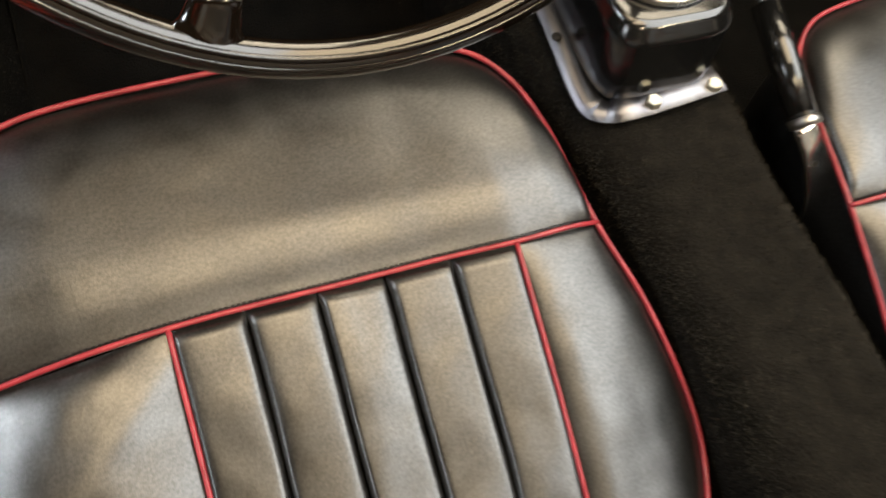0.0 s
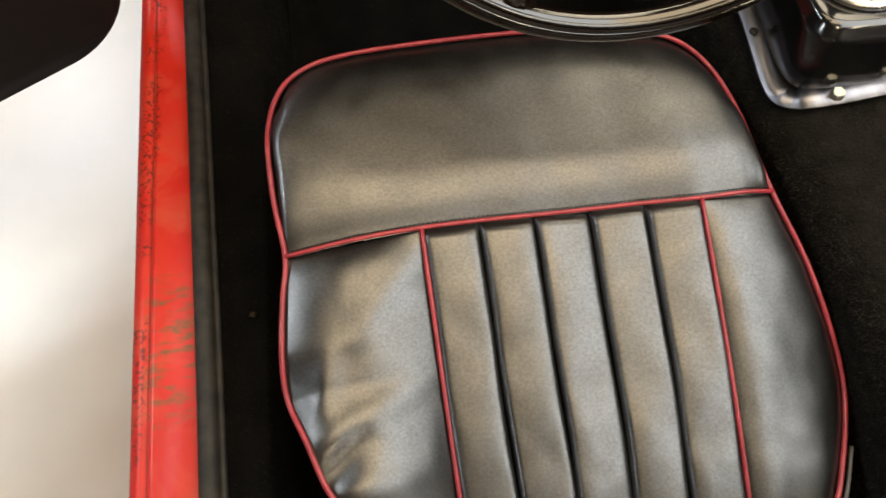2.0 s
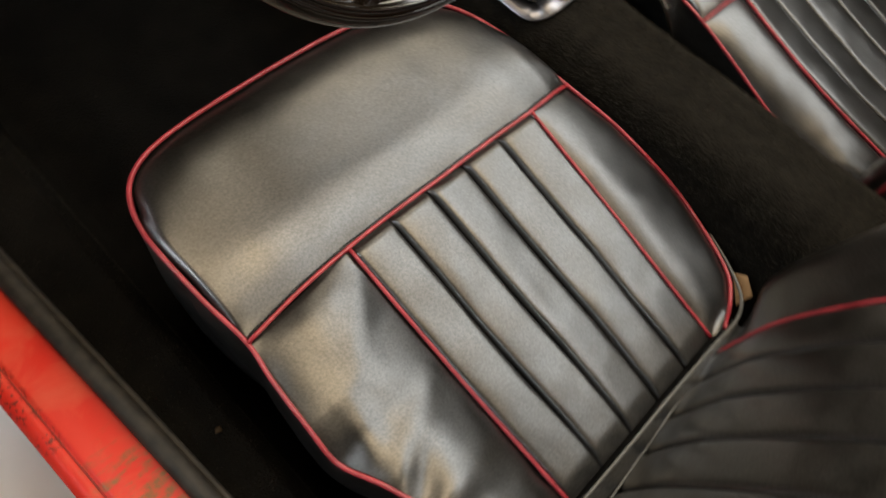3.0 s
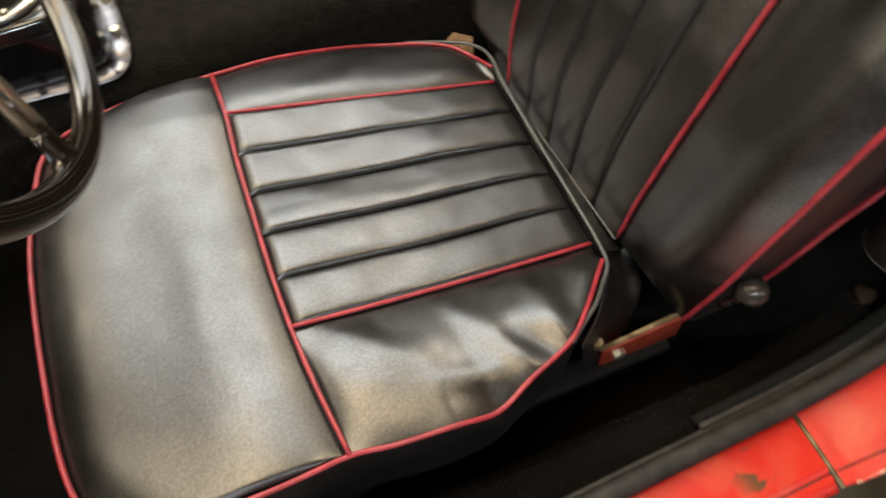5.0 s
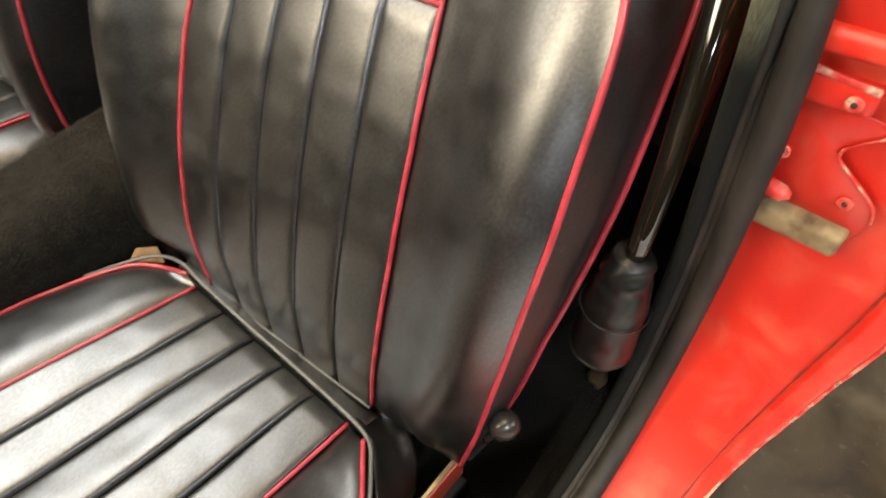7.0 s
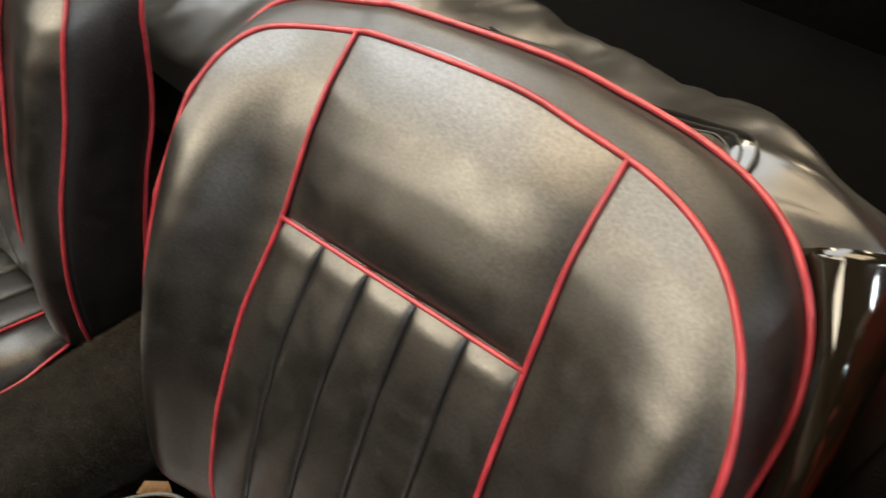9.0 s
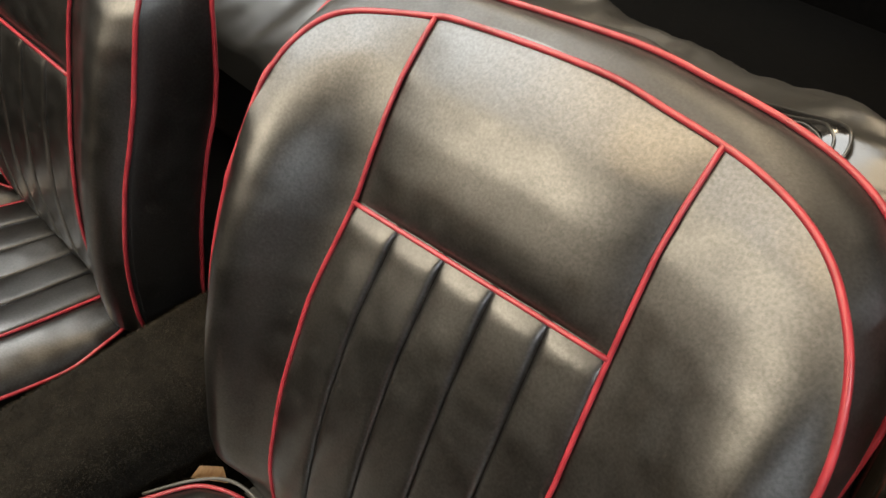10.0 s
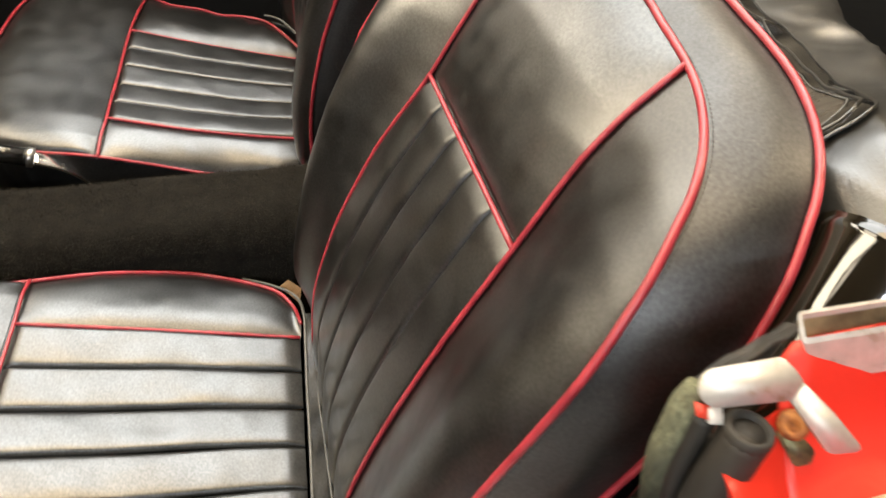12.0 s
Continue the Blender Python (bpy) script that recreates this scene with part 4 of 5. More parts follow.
        for i in range(40):
            z = lerp(0.370, zt(side * xp(side, 0.85) / wide(side, 0.85)), i / 39)
            x = side * xp(side, z)
            line.append(put(x, face(x, z, False) + 0.001, z))
        part("pleat_piping", tube(line, 0.0021), piping_red, back, "red pleat piping")
    line = [put(x, face(x, SEAM_Z, False) + 0.002, SEAM_Z) for x in np.linspace(-xp(-1, SEAM_Z), xp(1, SEAM_Z), 20)]
    part("cross_piping", tube(line, 0.0021), piping_red, back, "red cross piping")
    line = [put(x, face(x, 0.37, False) + 0.004, 0.3685) for x in np.linspace(-xp(-1, 0.37), xp(1, 0.37), 24)]
    part("lower_cord", tube(line, 0.0014, 8), cord_grey, back, "grey edge cord")
    # hinge bracket, lever and knob on the outer side
    plate = block((-0.222, -0.350, 0.308), (-0.216, -0.262, 0.352), 0.002)
    for v in plate.verts:
        v.co.z += 0.10 * max(0, -0.27 - v.co.y) * 0.4
        v.co = q(*v.co)
    hinge = part("recliner", plate, red_sheen_steel, s, "worn steel hinge bracket")
    lip = tube([q(-0.219, -0.258, 0.353), q(-0.219, -0.30, 0.358), q(-0.219, -0.345, 0.364)], 0.0028, 6)
    part("bracket_lip", lip, rust, hinge, "rusty bracket edge")
    part("bolt", hexbolt(q(-0.223, -0.277, 0.340), 0.007, 0.006, (-mirror, 0, 0)), zinc, hinge, "brass coloured bolt", smooth=False)
    part("nut", hexbolt(q(-0.214, -0.258, 0.354), 0.006, 0.007, (0, 0, 1)), rust, hinge, smooth=False)
    part("lever", tube(spline([q(-0.226, -0.352, 0.36), q(-0.238, -0.362, 0.405), q(-0.249, -0.366, 0.44)], 5), 0.0035, 8), dull_chrome, hinge, "worn steel lever")
    part("knob", lathe([(0.003, -0.014), (0.009, -0.011), (0.0135, -0.004), (0.0135, 0.004), (0.009, 0.011), (0.003, 0.014)], 16, q(-0.251, -0.367, 0.450), (-0.6 * mirror, -0.3, 0.7)), knob_metal, hinge, "dull metal ball knob")
    return s


seat(1, (0, 0, 0), "black vinyl driver seat with red piping and creased cushion", True, (0, 0, 0))
seat(-1, (0.622, -0.046, 0.014), "black vinyl passenger seat with red piping beside tunnel", False, (-0.0252, 0.0269, -0.05))

# ---- steering wheel ----
wheel_at = Vector((0.036, 0.137, 0.816))
tilt = radians(73.8)
wu = Vector((0, math.cos(tilt), math.sin(tilt)))
wn_ = Vector((0, -math.sin(tilt), math.cos(tilt)))
WR = 0.2203
wheel = thing("steering_wheel", "glossy black three spoke steering wheel with wire spokes", "steering wheel", wheel_at)
ring = [WR * (math.cos(a) * Vector((1, 0, 0)) + math.sin(a) * wu) for a in (2 * math.pi * k / 96 for k in range(96))]
part("rim", tube(ring, 0.0108, 18, closed=True), wheel_plastic, wheel, "glossy dark brown rim")
for k, d in ((0.976, 0.0086), (1.004, 0.0092)):
    part("rim_ridge", tube([p * k + wn_ * d for p in ring], 0.0022, 8, closed=True), wheel_plastic, wheel)
part("hub", lathe([(0.02, -0.05), (0.055, -0.02), (0.06, 0.0), (0.05, 0.012), (0.02, 0.018)], 32, (0, 0, -0.0), wn_), wheel_plastic, wheel, "black hub")
for deg in (245.5, 5.5, 125.5):
    a = radians(deg)
    d = math.cos(a) * Vector((1, 0, 0)) + math.sin(a) * wu
    e = d.cross(wn_)
    boss = tube([d * (WR - 0.036) - wn_ * 0.001, d * (WR - 0.026), d * (WR - 0.016), d * (WR - 0.008), d * (WR - 0.002)], [0.0125, 0.0135, 0.0155, 0.021, 0.030], 16, flat=0.34, up=e)
    part("spoke_boss", boss, wheel_plastic, wheel)
    for o in (-0.0085, 0.0085):
        part("spoke", tube([d * 0.04 + e * o * 1.1 - wn_ * 0.002, d * (WR - 0.033) + e * o], 0.0036, 10), zinc, wheel, "pale brassy steel wire spoke")
part("column", tube([wn_ * -0.02, wn_ * -0.35], 0.03, 20), trim_black, wheel, "black steering column")

# ---- gear lever console on the tunnel ----
console = thing("gear_console", "gloss black gear lever housing with steel flange and chrome ring", "gear console", (0.296, 0.17, 0.462))


def flange(u, v):
    """Bent steel flange: a U of strip around the housing."""
    path = spline([(-0.064, 0.20, 0.004), (-0.066, 0.02, 0.001), (-0.067, -0.055, -0.004), (-0.058, -0.078, -0.004), (-0.03, -0.086, 0.004), (0.058, -0.078, 0.006)], 8)
    i = min(int(u * (len(path) - 1) + 0.5), len(path) - 1)
    a, b = path[max(0, i - 1)], path[min(len(path) - 1, i + 1)]
    d = (b - a).normalized()
    nrm = Vector((-d.y, d.x, 0))
    w, h = ((-0.008, 0.0), (0.02, 0.0), (0.02, -0.0016), (-0.008, -0.0016), (-0.008, 0.0))[int(v * 4 + 0.5)]
    return path[i] + nrm * w + Vector((0, 0, h))


part("flange", sheet(flange, 40, 4), steel, console, "bare steel mounting flange")


def housing(u, v):
    a = 2 * math.pi * u
    n = 5.0
    c, s2 = math.cos(a), math.sin(a)
    r = (abs(c) ** n + abs(s2) ** n) ** (-1 / n)
    k = 0.5 - 0.5 * math.cos(math.pi * min(1, v * 1.15))
    hx, hy = lerp(0.056, 0.058, k), lerp(0.086, 0.076, k)
    if v > 0.87:
        w = (v - 0.87) / 0.13
        hx, hy = lerp(hx, 0.03, w), lerp(hy, 0.035, w)
    z = 0.072 * min(1, v / 0.86)
    rr = 1 - 0.12 * max(0, min(1, (v - 0.7) / 0.17))
    return Vector((r * c * hx * rr, 0.012 + r * s2 * hy * rr, z))


part("housing", sheet(housing, 64, 26, wrap=True), gloss_black, console, "gloss black pressed housing")
RB = (0.004, 0.006, 0.072)
ring_part = part("ring", lathe([(0.034, 0.0), (0.05, 0.001), (0.0495, 0.005), (0.044, 0.007), (0.036, 0.006), (0.034, 0.003)], 48, RB), dull_chrome, console, "chrome gaiter ring")
part("gaiter", lathe([(0.034, 0.0), (0.036, 0.008), (0.03, 0.014), (0.033, 0.02), (0.025, 0.028), (0.027, 0.034), (0.018, 0.044), (0.008, 0.06), (0.006, 0.16)], 32, RB), rubber, console, "black rubber gaiter")
part("gear_knob", lathe([(0.004, -0.02), (0.016, -0.014), (0.021, 0.0), (0.016, 0.014), (0.004, 0.02)], 20, (0.004, 0.006, 0.24)), gloss_black, console, "black gear knob")
for k in range(4):
    a = radians(-75 + 90 * k)
    part("ring_screw", lathe([(0.003, 0.0), (0.0042, 0.001), (0.0038, 0.0035), (0.001, 0.0045)], 12, (RB[0] + 0.042 * math.cos(a), RB[1] + 0.042 * math.sin(a), 0.0785)), zinc, ring_part)
for x, y in ((-0.014, -0.084), (0.047, -0.080)):
    part("bolt", hexbolt((x, y, 0.006), 0.0068, 0.006), zinc, console, "pale zinc hexagon bolt", smooth=False)
part("bolt_hole", lathe([(0.0045, 0.0), (0.0045, 0.0015)], 14, (-0.068, 0.003, 0.0035)), thread, console)

# ---- handbrake ----
hb = thing("handbrake", "handbrake lever with black grip beside tunnel", "handbrake", (0.428, -0.02, 0.40))
hp = [Vector((0.0, -0.03, -0.06)), Vector((0.0, 0.0, 0.0)), Vector((-0.008, 0.028, 0.04)), Vector((-0.022, 0.055, 0.068))]
part("lever", tube(spline(hp, 6), 0.0115, 10, flat=0.3, up=Vector((1, 0, 0))), chrome, hb, "flat chromed lever")
gd = Vector((-0.004, 0.112, 0.037))
part("collar", tube([hp[-1] - gd * 0.02, hp[-1] + gd * 0.05], 0.0135, 16), dull_chrome, hb, "chrome collar")
part("grip", tube([hp[-1] + gd * 0.05, hp[-1] + gd * 0.5, hp[-1] + gd * 0.93], [0.0125, 0.0128, 0.0125], 18), gloss_black, hb, "gloss black grip")
part("button", tube([hp[-1] + gd * 0.92, hp[-1] + gd * 1.0], 0.008, 14), chrome, hb, "chrome release button")

# ---- covered belt reel and roll of hood vinyl behind the seat ----
reel = thing("belt_reel", "black vinyl sleeve over a seat belt reel", "belt reel", (-0.280, -0.452, 0.503))
crumple = tube(spline([(0, 0, 0.0), (0.0, -0.001, 0.014), (0.001, -0.004, 0.045), (0.001, -0.007, 0.07), (0.002, -0.01, 0.09), (0.001, -0.013, 0.108)], 5),
                    [float(np.interp(i, (0, 1, 3, 12, 17, 20, 25), (0.021, 0.0245, 0.0255, 0.0245, 0.021, 0.0195, 0.015))) for i in range(26)], 40)
for v in crumple.verts:
    k = 0.0012 + 0.0035 * max(0, (v.co.z - 0.05) / 0.06)
    v.co += Vector((v.co.x, v.co.y, 0)).normalized() * k * noise.noise((v.co.x * 60, v.co.y * 60, v.co.z * 130))
part("sleeve", crumple, reel_vinyl, reel, "creased black vinyl sleeve")
part("bottom_hem", tube([0.0248 * Vector((math.cos(a), math.sin(a), 0)) + Vector((0, 0, 0.006)) for a in (2 * math.pi * k / 40 for k in range(40))], 0.0011, 6, closed=True), reel_vinyl, reel)
part("seam", tube([Vector((0.001, -0.005, 0.055)) + 0.0264 * Vector((math.cos(a), math.sin(a), 0.1 * math.sin(a))) for a in (2 * math.pi * k / 40 for k in range(40))], 0.0007, 6, closed=True), reel_vinyl, reel)
strap = spline([(-0.279, -0.464, 0.60), (-0.277, -0.474, 0.64), (-0.27, -0.50, 0.69), (-0.26, -0.535, 0.745), (-0.245, -0.575, 0.79), (-0.225, -0.615, 0.82)], 8)
stay = thing("hood_stay", "shiny black sleeved hood stay behind the seat", "hood stay")
part("sleeve", tube(strap, [lerp(0.008, 0.042, (i / 40) ** 2.9) for i in range(41)], 20), smoked, stay)
part("ferrule", tube([strap[0], strap[2]], 0.0098, 16), gloss_black, stay, "dark collar")


# crest of the folded hood: x, y, z; it runs backwards and down away from the driver's side
CREST = [(-0.33, -0.60, 0.71), (-0.30, -0.62, 0.775), (-0.265, -0.642, 0.815), (-0.222, -0.66, 0.837), (-0.165, -0.68, 0.852), (-0.125, -0.70, 0.844), (-0.035, -0.78, 0.793), (0.096, -0.855, 0.752), (0.23, -0.90, 0.739), (0.95, -0.90, 0.735)]


def hood(u, v):
    x = lerp(-0.33, 0.95, u)
    yc, zc = at([(a, b) for a, b, c in CREST], x), at([(a, c) for a, b, c in CREST], x)
    yb = -0.575
    rows = [(0, yb, 0.60), (0.18, yb - 0.012, zc - 0.09), (0.32, lerp(yb, yc, 0.3), zc - 0.028), (0.5, lerp(yb, yc, 0.62), zc - 0.003), (0.66, yc, zc),
            (0.72, yc - 0.018, zc - 0.016), (0.86, yc - 0.07, zc - 0.11), (1.0, yc - 0.1, 0.52)]
    y, z = at([(a, b) for a, b, c in rows], v, 0.03), at([(a, c) for a, b, c in rows], v, 0.03)
    calm = min(1, max(0.25, abs(x + 0.06) / 0.12)) if v < 0.66 else 1.0
    soft = noise.noise((x * 5, v * 4, 1.3)) * 0.006
    w = x + 0.35 * v
    crease = 0.014 * (0.3 - abs(noise.noise((w * 9, v * 5 - x * 2, 4.0)))) + 0.006 * (0.3 - abs(noise.noise((w * 21, v * 9 + x * 4, 9.0))))
    fold = (soft + crease) * calm * min(1, v * 5)
    return Vector((x, y - fold * 0.4, z + fold))


soft_top = thing("folded_hood", "folded black vinyl soft top with clear window behind the seats", "soft top")
part("cover", sheet(hood, 200, 90), hood_vinyl, soft_top, "creased black vinyl cover")


def on_hood(u, v, lift):
    p = hood(u, v)
    e1, e2 = hood(u + 0.004, v) - p, hood(u, v + 0.01) - p
    n = e1.cross(e2).normalized()
    if n.z < 0:
        n = -n
    return p + n * lift


# clear window: its far edge follows the crest, its end runs down towards the seat, with a rounded corner
WIN_U, WIN_V = 0.158, 0.50


def window_edge(t, out):
    """Point on the window's edge, t from the seat (0) round the corner to the far end (1), grown outwards by out."""
    u0, v0, r = WIN_U - out * 0.8, WIN_V + out * 3.0, 0.10
    if t < 0.35:
        return u0, lerp(0.16, v0 - r, t / 0.35)
    if t < 0.5:
        a = (t - 0.35) / 0.15 * math.pi / 2
        return u0 + 0.022 * (1 - math.cos(a)), v0 - r + r * math.sin(a)
    return lerp(u0 + 0.022, 0.42, (t - 0.5) / 0.5), v0


def window_pane(u, v):
    side = WIN_U + 0.022 * max(0.0, (v - 0.8) / 0.2) ** 2
    return on_hood(lerp(side, 0.42, u), lerp(0.16, WIN_V, v), 0.0025)


part("rear_window", sheet(window_pane, 60, 30), clear_panel, soft_top, "scuffed clear plastic window")
part("window_weld", tube([on_hood(*window_edge(k / 60, 0.0), 0.003) for k in range(61)], 0.0007, 6), cord_grey, soft_top, "pale weld line of the window")
part("window_border", sheet(lambda u, v: on_hood(*window_edge(u, lerp(0.0012, 0.0125, v)), 0.0032), 90, 8), gloss_black, soft_top, "glossy black welded border")
for o in (0.006, 0.0135):
    part("border_bead", tube([on_hood(*window_edge(k / 60, o), 0.0034) for k in range(61)], 0.0012, 8), hood_vinyl, soft_top, "raised bead of the border")

# ---- latch hardware on the door jamb ----
latch = thing("latch_plate", "red painted striker plate with rusty lower edge on the jamb", "striker plate", (-0.345, -0.512, 0.66))


def cut_plate(outline, depth, lean=0.0):
    """Flat plate of an outline in x, z; lean tips its top forwards."""
    bm = bmesh.new()
    f = bm.faces.new([bm.verts.new((x, lean * z, z)) for x, z in outline])
    r = bmesh.ops.extrude_face_region(bm, geom=[f])
    for v in r["geom"]:
        if isinstance(v, bmesh.types.BMVert):
            v.co.y += depth
    bmesh.ops.bevel(bm, geom=bm.edges, offset=0.0008, segments=1, affect="EDGES")
    return bm


ARC = [(-0.0365 - 0.004 * math.sin(a), 0.035 - 0.014 * math.cos(a)) for a in (0.4, 0.9, 1.5, 2.1)]
part("plate", cut_plate([(0.035, 0.002), (-0.034, 0.006)] + ARC + [(-0.030, 0.052), (-0.0105, 0.066), (-0.008, 0.072), (-0.010, 0.078), (-0.028, 0.100), (0.035, 0.100)], 0.003, 0.12),
     red_paint, latch, "red painted plate")
part("plate_edge", tube(spline([(-0.0405, 0.0078, 0.034), (-0.038, 0.0095, 0.044), (-0.0305, 0.0105, 0.052), (-0.011, 0.012, 0.0665), (-0.0085, 0.0128, 0.072), (-0.011, 0.0135, 0.079), (-0.028, 0.016, 0.099)], 5), 0.0009, 6), chip_paint, latch, "chipped plate edge")
lipm = block((-0.035, 0.001, 0.004), (0.038, 0.014, 0.020), 0.003)
for v in lipm.verts:
    v.co.z -= 0.5 * max(0, v.co.y - 0.004)
    v.co.z += 0.10 * -v.co.x * 0.6
part("lower_lip", lipm, rust, latch, "rusty steel lip")
part("peg", tube([(0.032, 0.006, 0.030), (0.018, 0.013, 0.031), (0.006, 0.014, 0.031), (0.002, 0.013, 0.031)], [0.005, 0.0055, 0.005, 0.002], 12), chip_paint, latch, "chipped pink peg")
clipm = block((-0.012, 0.012, 0.104), (0.038, 0.026, 0.122), 0.003)
for v in clipm.verts:
    v.co.z -= 0.12 * v.co.x
part("clip", clipm, red_paint, latch, "chipped red clip")
part("clip_edge", block((-0.011, 0.0245, 0.1195), (0.035, 0.0268, 0.1235), 0.001), chip_paint, latch, "clip edge worn to pale primer")
uplip = block((-0.075, 0.010, 0.139), (0.042, 0.034, 0.152), 0.004, 3)
for v in uplip.verts:
    v.co.z -= 0.10 * v.co.x + 0.2 * max(0, v.co.y - 0.02)
part("upper_lip", uplip, red_paint, latch, "red folded upper lip")
for x, y, z in ((0.018, 0.011, 0.057), (-0.024, 0.0085, 0.040), (-0.003, 0.0265, 0.112)):
    part("screw", lathe([(0.0045, 0.0), (0.0048, 0.001), (0.0036, 0.0016), (0.001, 0.0008)], 12, (x, y, z), (0, 1, 0)), chip_paint, latch)
    part("screw_slot", lathe([(0.0017, 0.0), (0.0015, 0.002)], 8, (x, y, z), (0, 1, 0)), thread, latch)

# chrome cap: a flat arm with a rounded end over the seal, and a leg that bends off it down the wing
def frame_to(origin, along, across):
    """Matrix of a plate: its x runs along, its y roughly across, its z out of the face."""
    a = Vector(along).normalized()
    n = a.cross(Vector(across)).normalized()
    if n.z < 0:
        n = -n
    b = Vector(across)
    b = (b - a * b.dot(a)).normalized()
    return Matrix(((a.x, b.x, n.x, origin[0]), (a.y, b.y, n.y, origin[1]), (a.z, b.z, n.z, origin[2]), (0, 0, 0, 1)))


def outline_plate(outline, thick, m, bevel=0.0007, crown=0.0):
    bm = bmesh.new()
    f = bm.faces.new([bm.verts.new((x, y, 0)) for x, y in outline])
    for v in bmesh.ops.extrude_face_region(bm, geom=[f])["geom"]:
        if isinstance(v, bmesh.types.BMVert):
            v.co.z -= thick
    bmesh.ops.bevel(bm, geom=bm.edges, offset=bevel, segments=2, affect="EDGES")
    for v in bm.verts:
        v.co.z -= crown * max(0, v.co.y - 0.013)
    bmesh.ops.recalc_face_normals(bm, faces=bm.faces)
    bm.transform(m)
    return bm


CAP_AT = Vector((-0.2895, -0.4687, 0.8645))
CAP = frame_to((0, 0, 0), (0.0, -0.0312, 0.0015), (-0.0112, 0.0011, -0.0096))
cap = thing("jamb_cap", "worn chrome cap at the top of the door jamb", "trim cap", CAP_AT)
tip = [(0.0065 - 0.0068 * math.cos(a), 0.0066 - 0.0066 * math.sin(a)) for a in [math.radians(d) for d in range(-80, 81, 20)]]
part("arm", outline_plate(tip + [(0.031, 0.0), (0.0345, 0.0045), (0.037, 0.0095), (0.0315, 0.0148)], 0.0025, CAP), cap_chrome, cap, "flat worn chrome arm")
part("leg", outline_plate([(0.0312, 0.0147), (0.0368, 0.0094), (0.0455, 0.021), (0.0535, 0.0342), (0.052, 0.0358), (0.0425, 0.035), (0.0408, 0.0335), (0.0365, 0.025)], 0.003, CAP), cap_chrome, cap, "bright chrome leg")
part("tab", outline_plate([(0.003, 0.013), (0.008, 0.0135), (0.0075, 0.0195), (0.0025, 0.0185)], 0.003, CAP @ Matrix.Translation((0, 0, -0.003)), 0.0003), tab_white, cap, "small white tab")
part("tab_strip", outline_plate([(-0.0005, 0.0105), (0.004, 0.0125), (0.0035, 0.0175), (-0.001, 0.0155)], 0.002, CAP @ Matrix.Translation((0, 0, -0.0035)), 0.0003), red_paint, cap)
part("bolt", lathe([(0.0052, -0.006), (0.0052, 0.0), (0.004, 0.0012), (0.0022, 0.0012), (0.0018, -0.001)], 14, CAP @ Vector((0.034, 0.025, -0.0065)), (-0.5, 0.5, 0.7)), rust_orange, cap, "rusty orange bolt")
part("bracket", outline_plate([(0.029, 0.027), (0.036, 0.026), (0.0425, 0.036), (0.040, 0.040), (0.034, 0.040)], 0.002, CAP @ Matrix.Translation((0, 0, -0.009))), zinc_green, cap, "greenish bracket under the leg")

# socket for the hood frame: thin chrome walls round a rusty hollow
SOCK_AT = Vector((-0.2747, -0.5109, 0.8706))
SOCK = frame_to((0, 0, 0), (0.0, -1.0, 0.03), (-0.0078, -0.004, -0.0062))
sock = thing("hood_socket", "thin chrome rectangular socket with rusty inside", "socket", SOCK_AT)


def ring(lo_x, hi_x, lo_y, hi_y, r):
    pts = []
    for cx, cy, a0 in ((hi_x - r, hi_y - r, 0), (lo_x + r, hi_y - r, 90), (lo_x + r, lo_y + r, 180), (hi_x - r, lo_y + r, 270)):
        pts += [(cx + r * math.cos(math.radians(a0 + d)), cy + r * math.sin(math.radians(a0 + d))) for d in (0, 30, 60, 90)]
    return pts


bm = bmesh.new()
outer, inner_ring = ring(0, 0.038, 0, 0.0115, 0.0022), ring(0.0016, 0.0364, 0.0016, 0.0099, 0.001)
DOWN = Vector((-0.45, -0.25, -1.0))
loops = [[bm.verts.new(SOCK @ Vector((x, y, 0)) + DOWN * z) for x, y in pts] for pts, z in ((outer, 0.016), (outer, 0.0006), (inner_ring, 0.0), (inner_ring, 0.012))]
for a, b in zip(loops, loops[1:]):
    for k in range(16):
        bm.faces.new((a[k], a[(k + 1) % 16], b[(k + 1) % 16], b[k]))
bm.faces.new(loops[-1])
bmesh.ops.recalc_face_normals(bm, faces=bm.faces)
part("frame", bm, cap_chrome, sock, "worn chrome frame", smooth=False)
bm = bmesh.new()
liner = ring(0.0019, 0.0361, 0.0019, 0.0096, 0.001)
loops = [[bm.verts.new(SOCK @ Vector((x, y, 0)) + DOWN * z) for x, y in liner] for z in (0.0015, 0.0105)]
for k in range(16):
    bm.faces.new((loops[0][k], loops[0][(k + 1) % 16], loops[1][(k + 1) % 16], loops[1][k]))
bm.faces.new(loops[1])
part("lining", bm, rust, sock, "rusty lining", smooth=False)

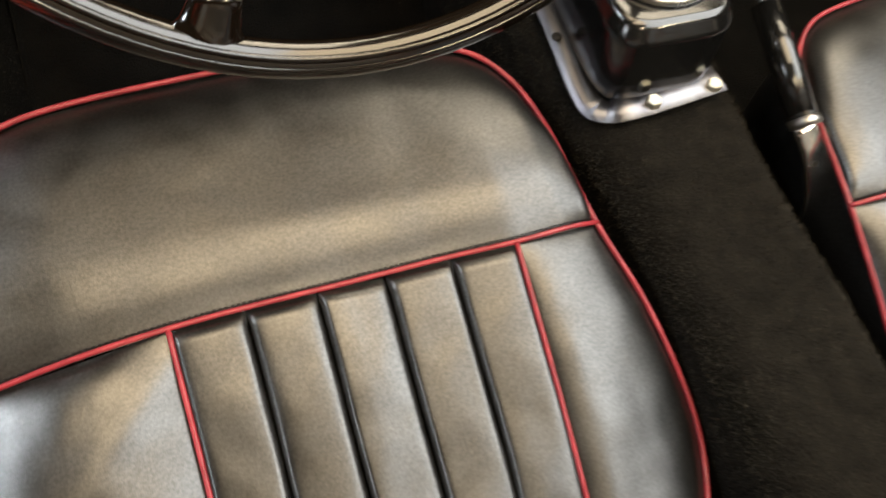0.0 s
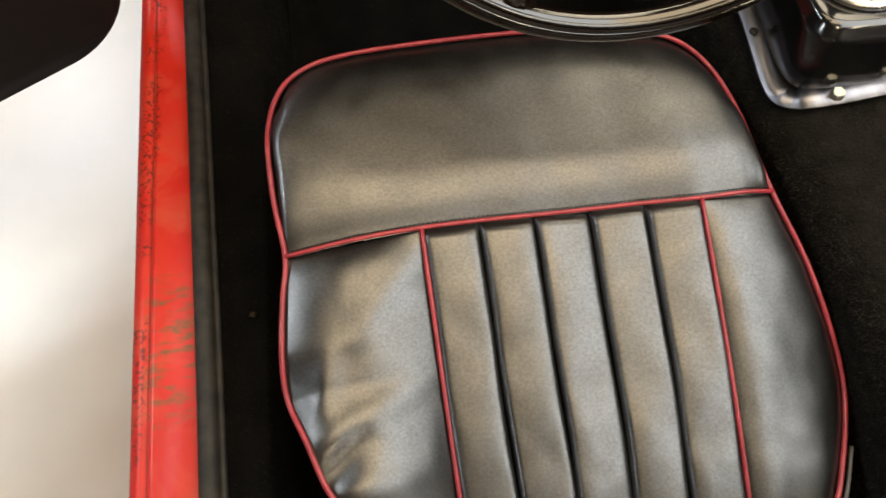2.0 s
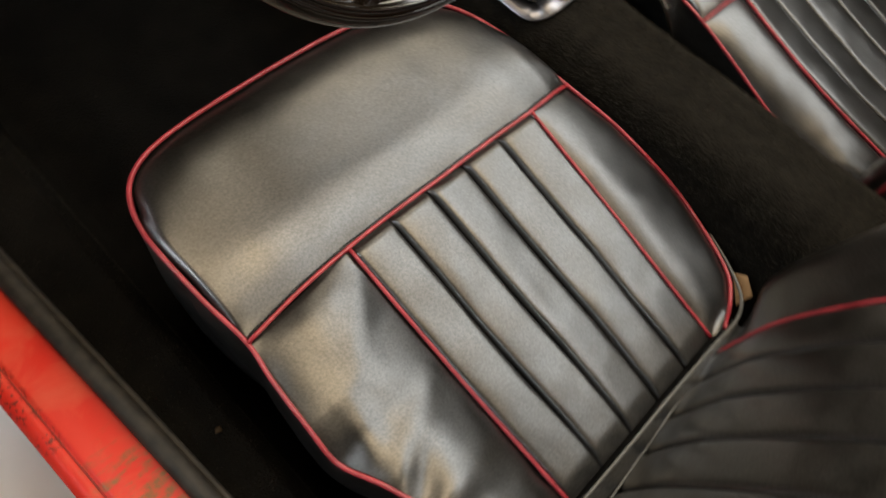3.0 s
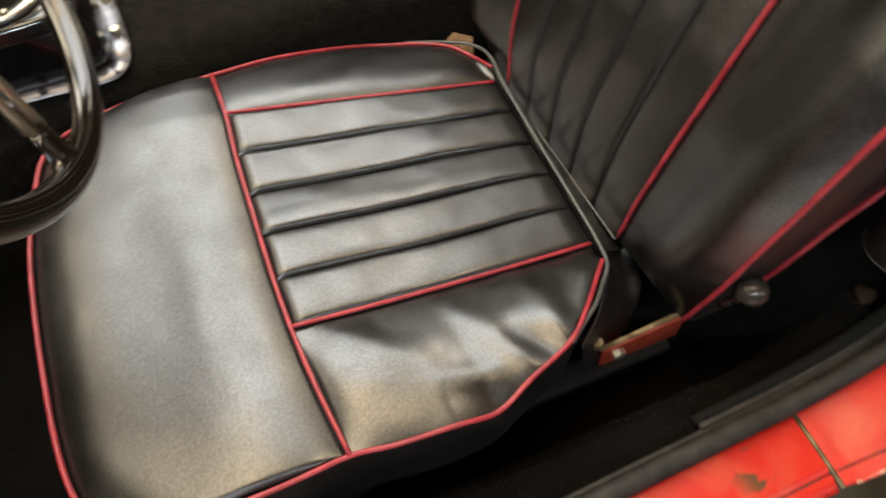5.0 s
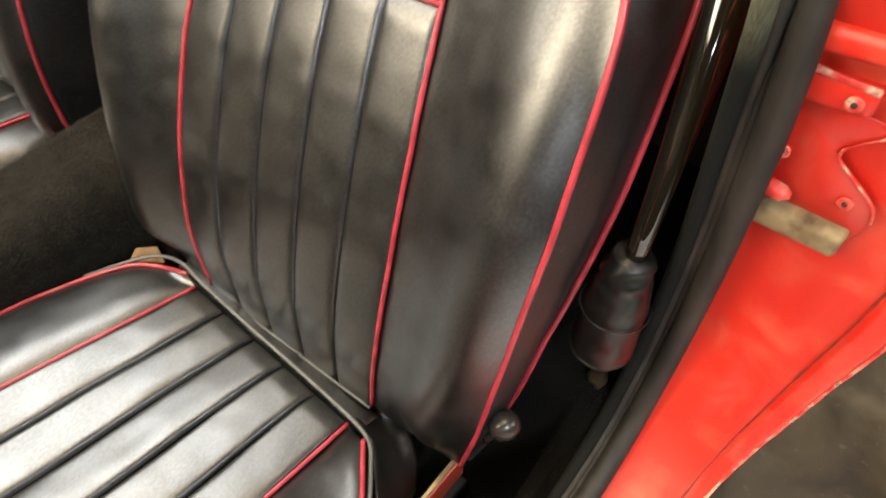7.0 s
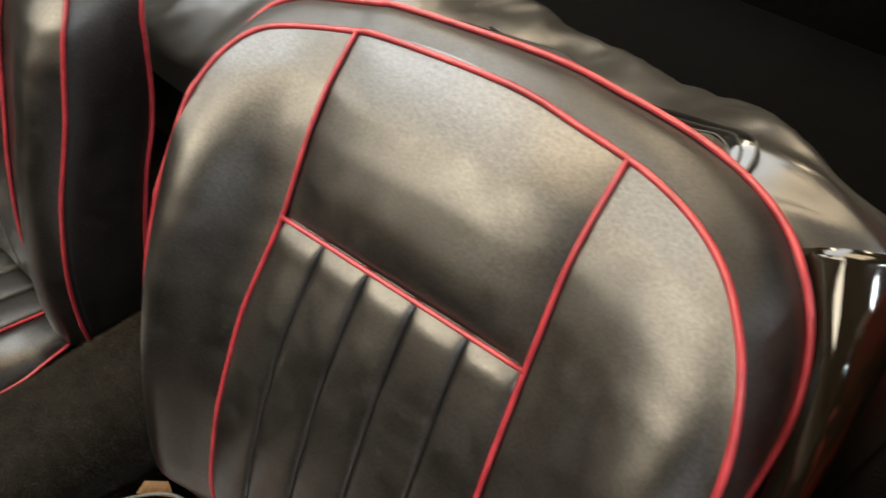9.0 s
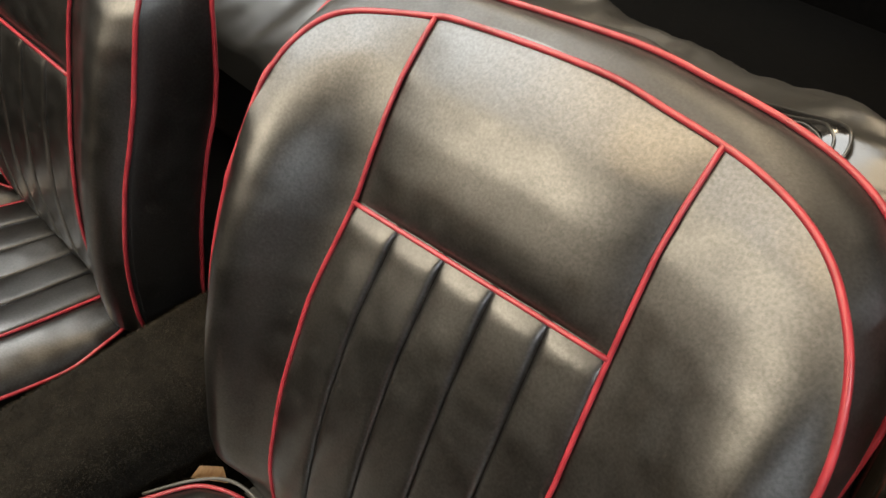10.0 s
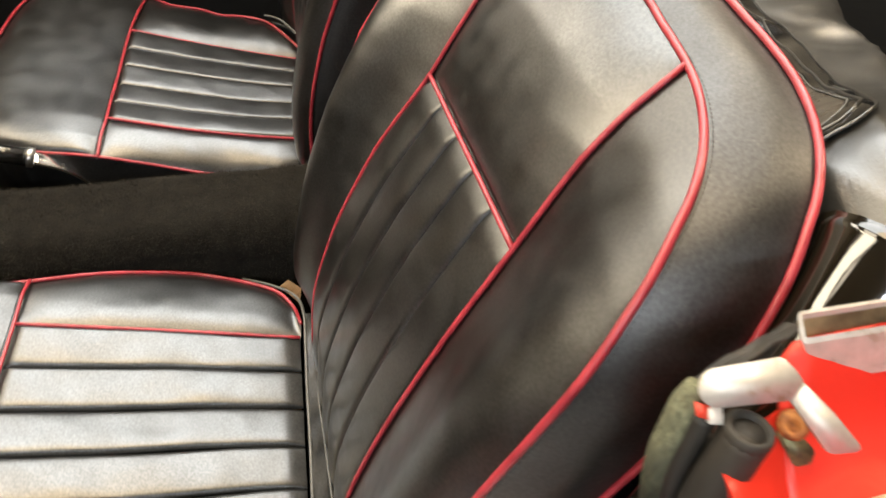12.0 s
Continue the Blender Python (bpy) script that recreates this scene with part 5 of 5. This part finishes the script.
# red wing behind the jamb, rolled over from the cockpit edge
ROLL = [(0.0, -0.284, 0.8545), (0.08, -0.292, 0.848), (0.3, -0.315, 0.824), (0.55, -0.345, 0.808), (0.8, -0.40, 0.79), (1.0, -0.447, 0.775)]


def wing_top(u, v):
    x, z = at([(a, b) for a, b, c in ROLL], u, 0.03), at([(a, c) for a, b, c in ROLL], u, 0.03)
    return Vector((x + 0.012 * min(1, v * 3), lerp(-0.504, -1.3, v ** 1.5), z + 0.009 * min(1, v * 60) * max(0.0, 1 - u * 5)))


part("wing_top", sheet(wing_top, 30, 30, 0.003), red_paint, body, "red rear wing top")


def jamb_head(u, v):
    a, b = jamb_s(u, 1.0), wing_top(lerp(0.12, 1.0, u), 0.0)
    return a.lerp(b, v) + Vector((0, 0.004 * math.sin(v * math.pi), 0))


part("jamb_head", sheet(jamb_head, 30, 8), red_paint, body, "red head of the jamb under the cap")
bead = [wing_top(0.42, v / 24) + Vector((0, 0, 0.001)) for v in range(25)]
part("wing_bead", tube(bead, 0.002, 8), chip_paint, body, "chipped pale bead along the wing")


def crumpled(u, v):
    p = Vector((-0.2845, -0.475, 0.848)).lerp(Vector((-0.2715, -0.518, 0.858)), u)
    q = noise.noise((u * 4, v * 3, 7.0)) * 0.0014
    return p + Vector((0.007 * (v - 0.5) + q, 0.002 * (v - 0.5), -0.008 * (v - 0.5) + q))


tagged(part("edge_strip", sheet(crumpled, 40, 12, 0.0012), rubber), "crumpled black edge strip between felt and socket", "trim strip")


# small litter on the carpet
def chip(at_, size, color, label, seed):
    bm = bmesh.new()
    bmesh.ops.create_icosphere(bm, subdivisions=2, radius=size)
    for v in bm.verts:
        v.co *= 1 + 0.6 * noise.noise(v.co * (1.5 / size) + Vector((seed, 0, 0)))
        v.co.z *= 0.4
    ob = part("litter", bm, color)
    ob.location = at_
    tagged(ob, label, "litter")


chip((-0.283, -0.468, 0.424), 0.0095, litter_brown, "rusty brown paint chip lying on black carpet", 1)
chip((-0.305, -0.028, 0.352), 0.0035, litter_brown, "tan scrap of foam lying on black carpet", 5)
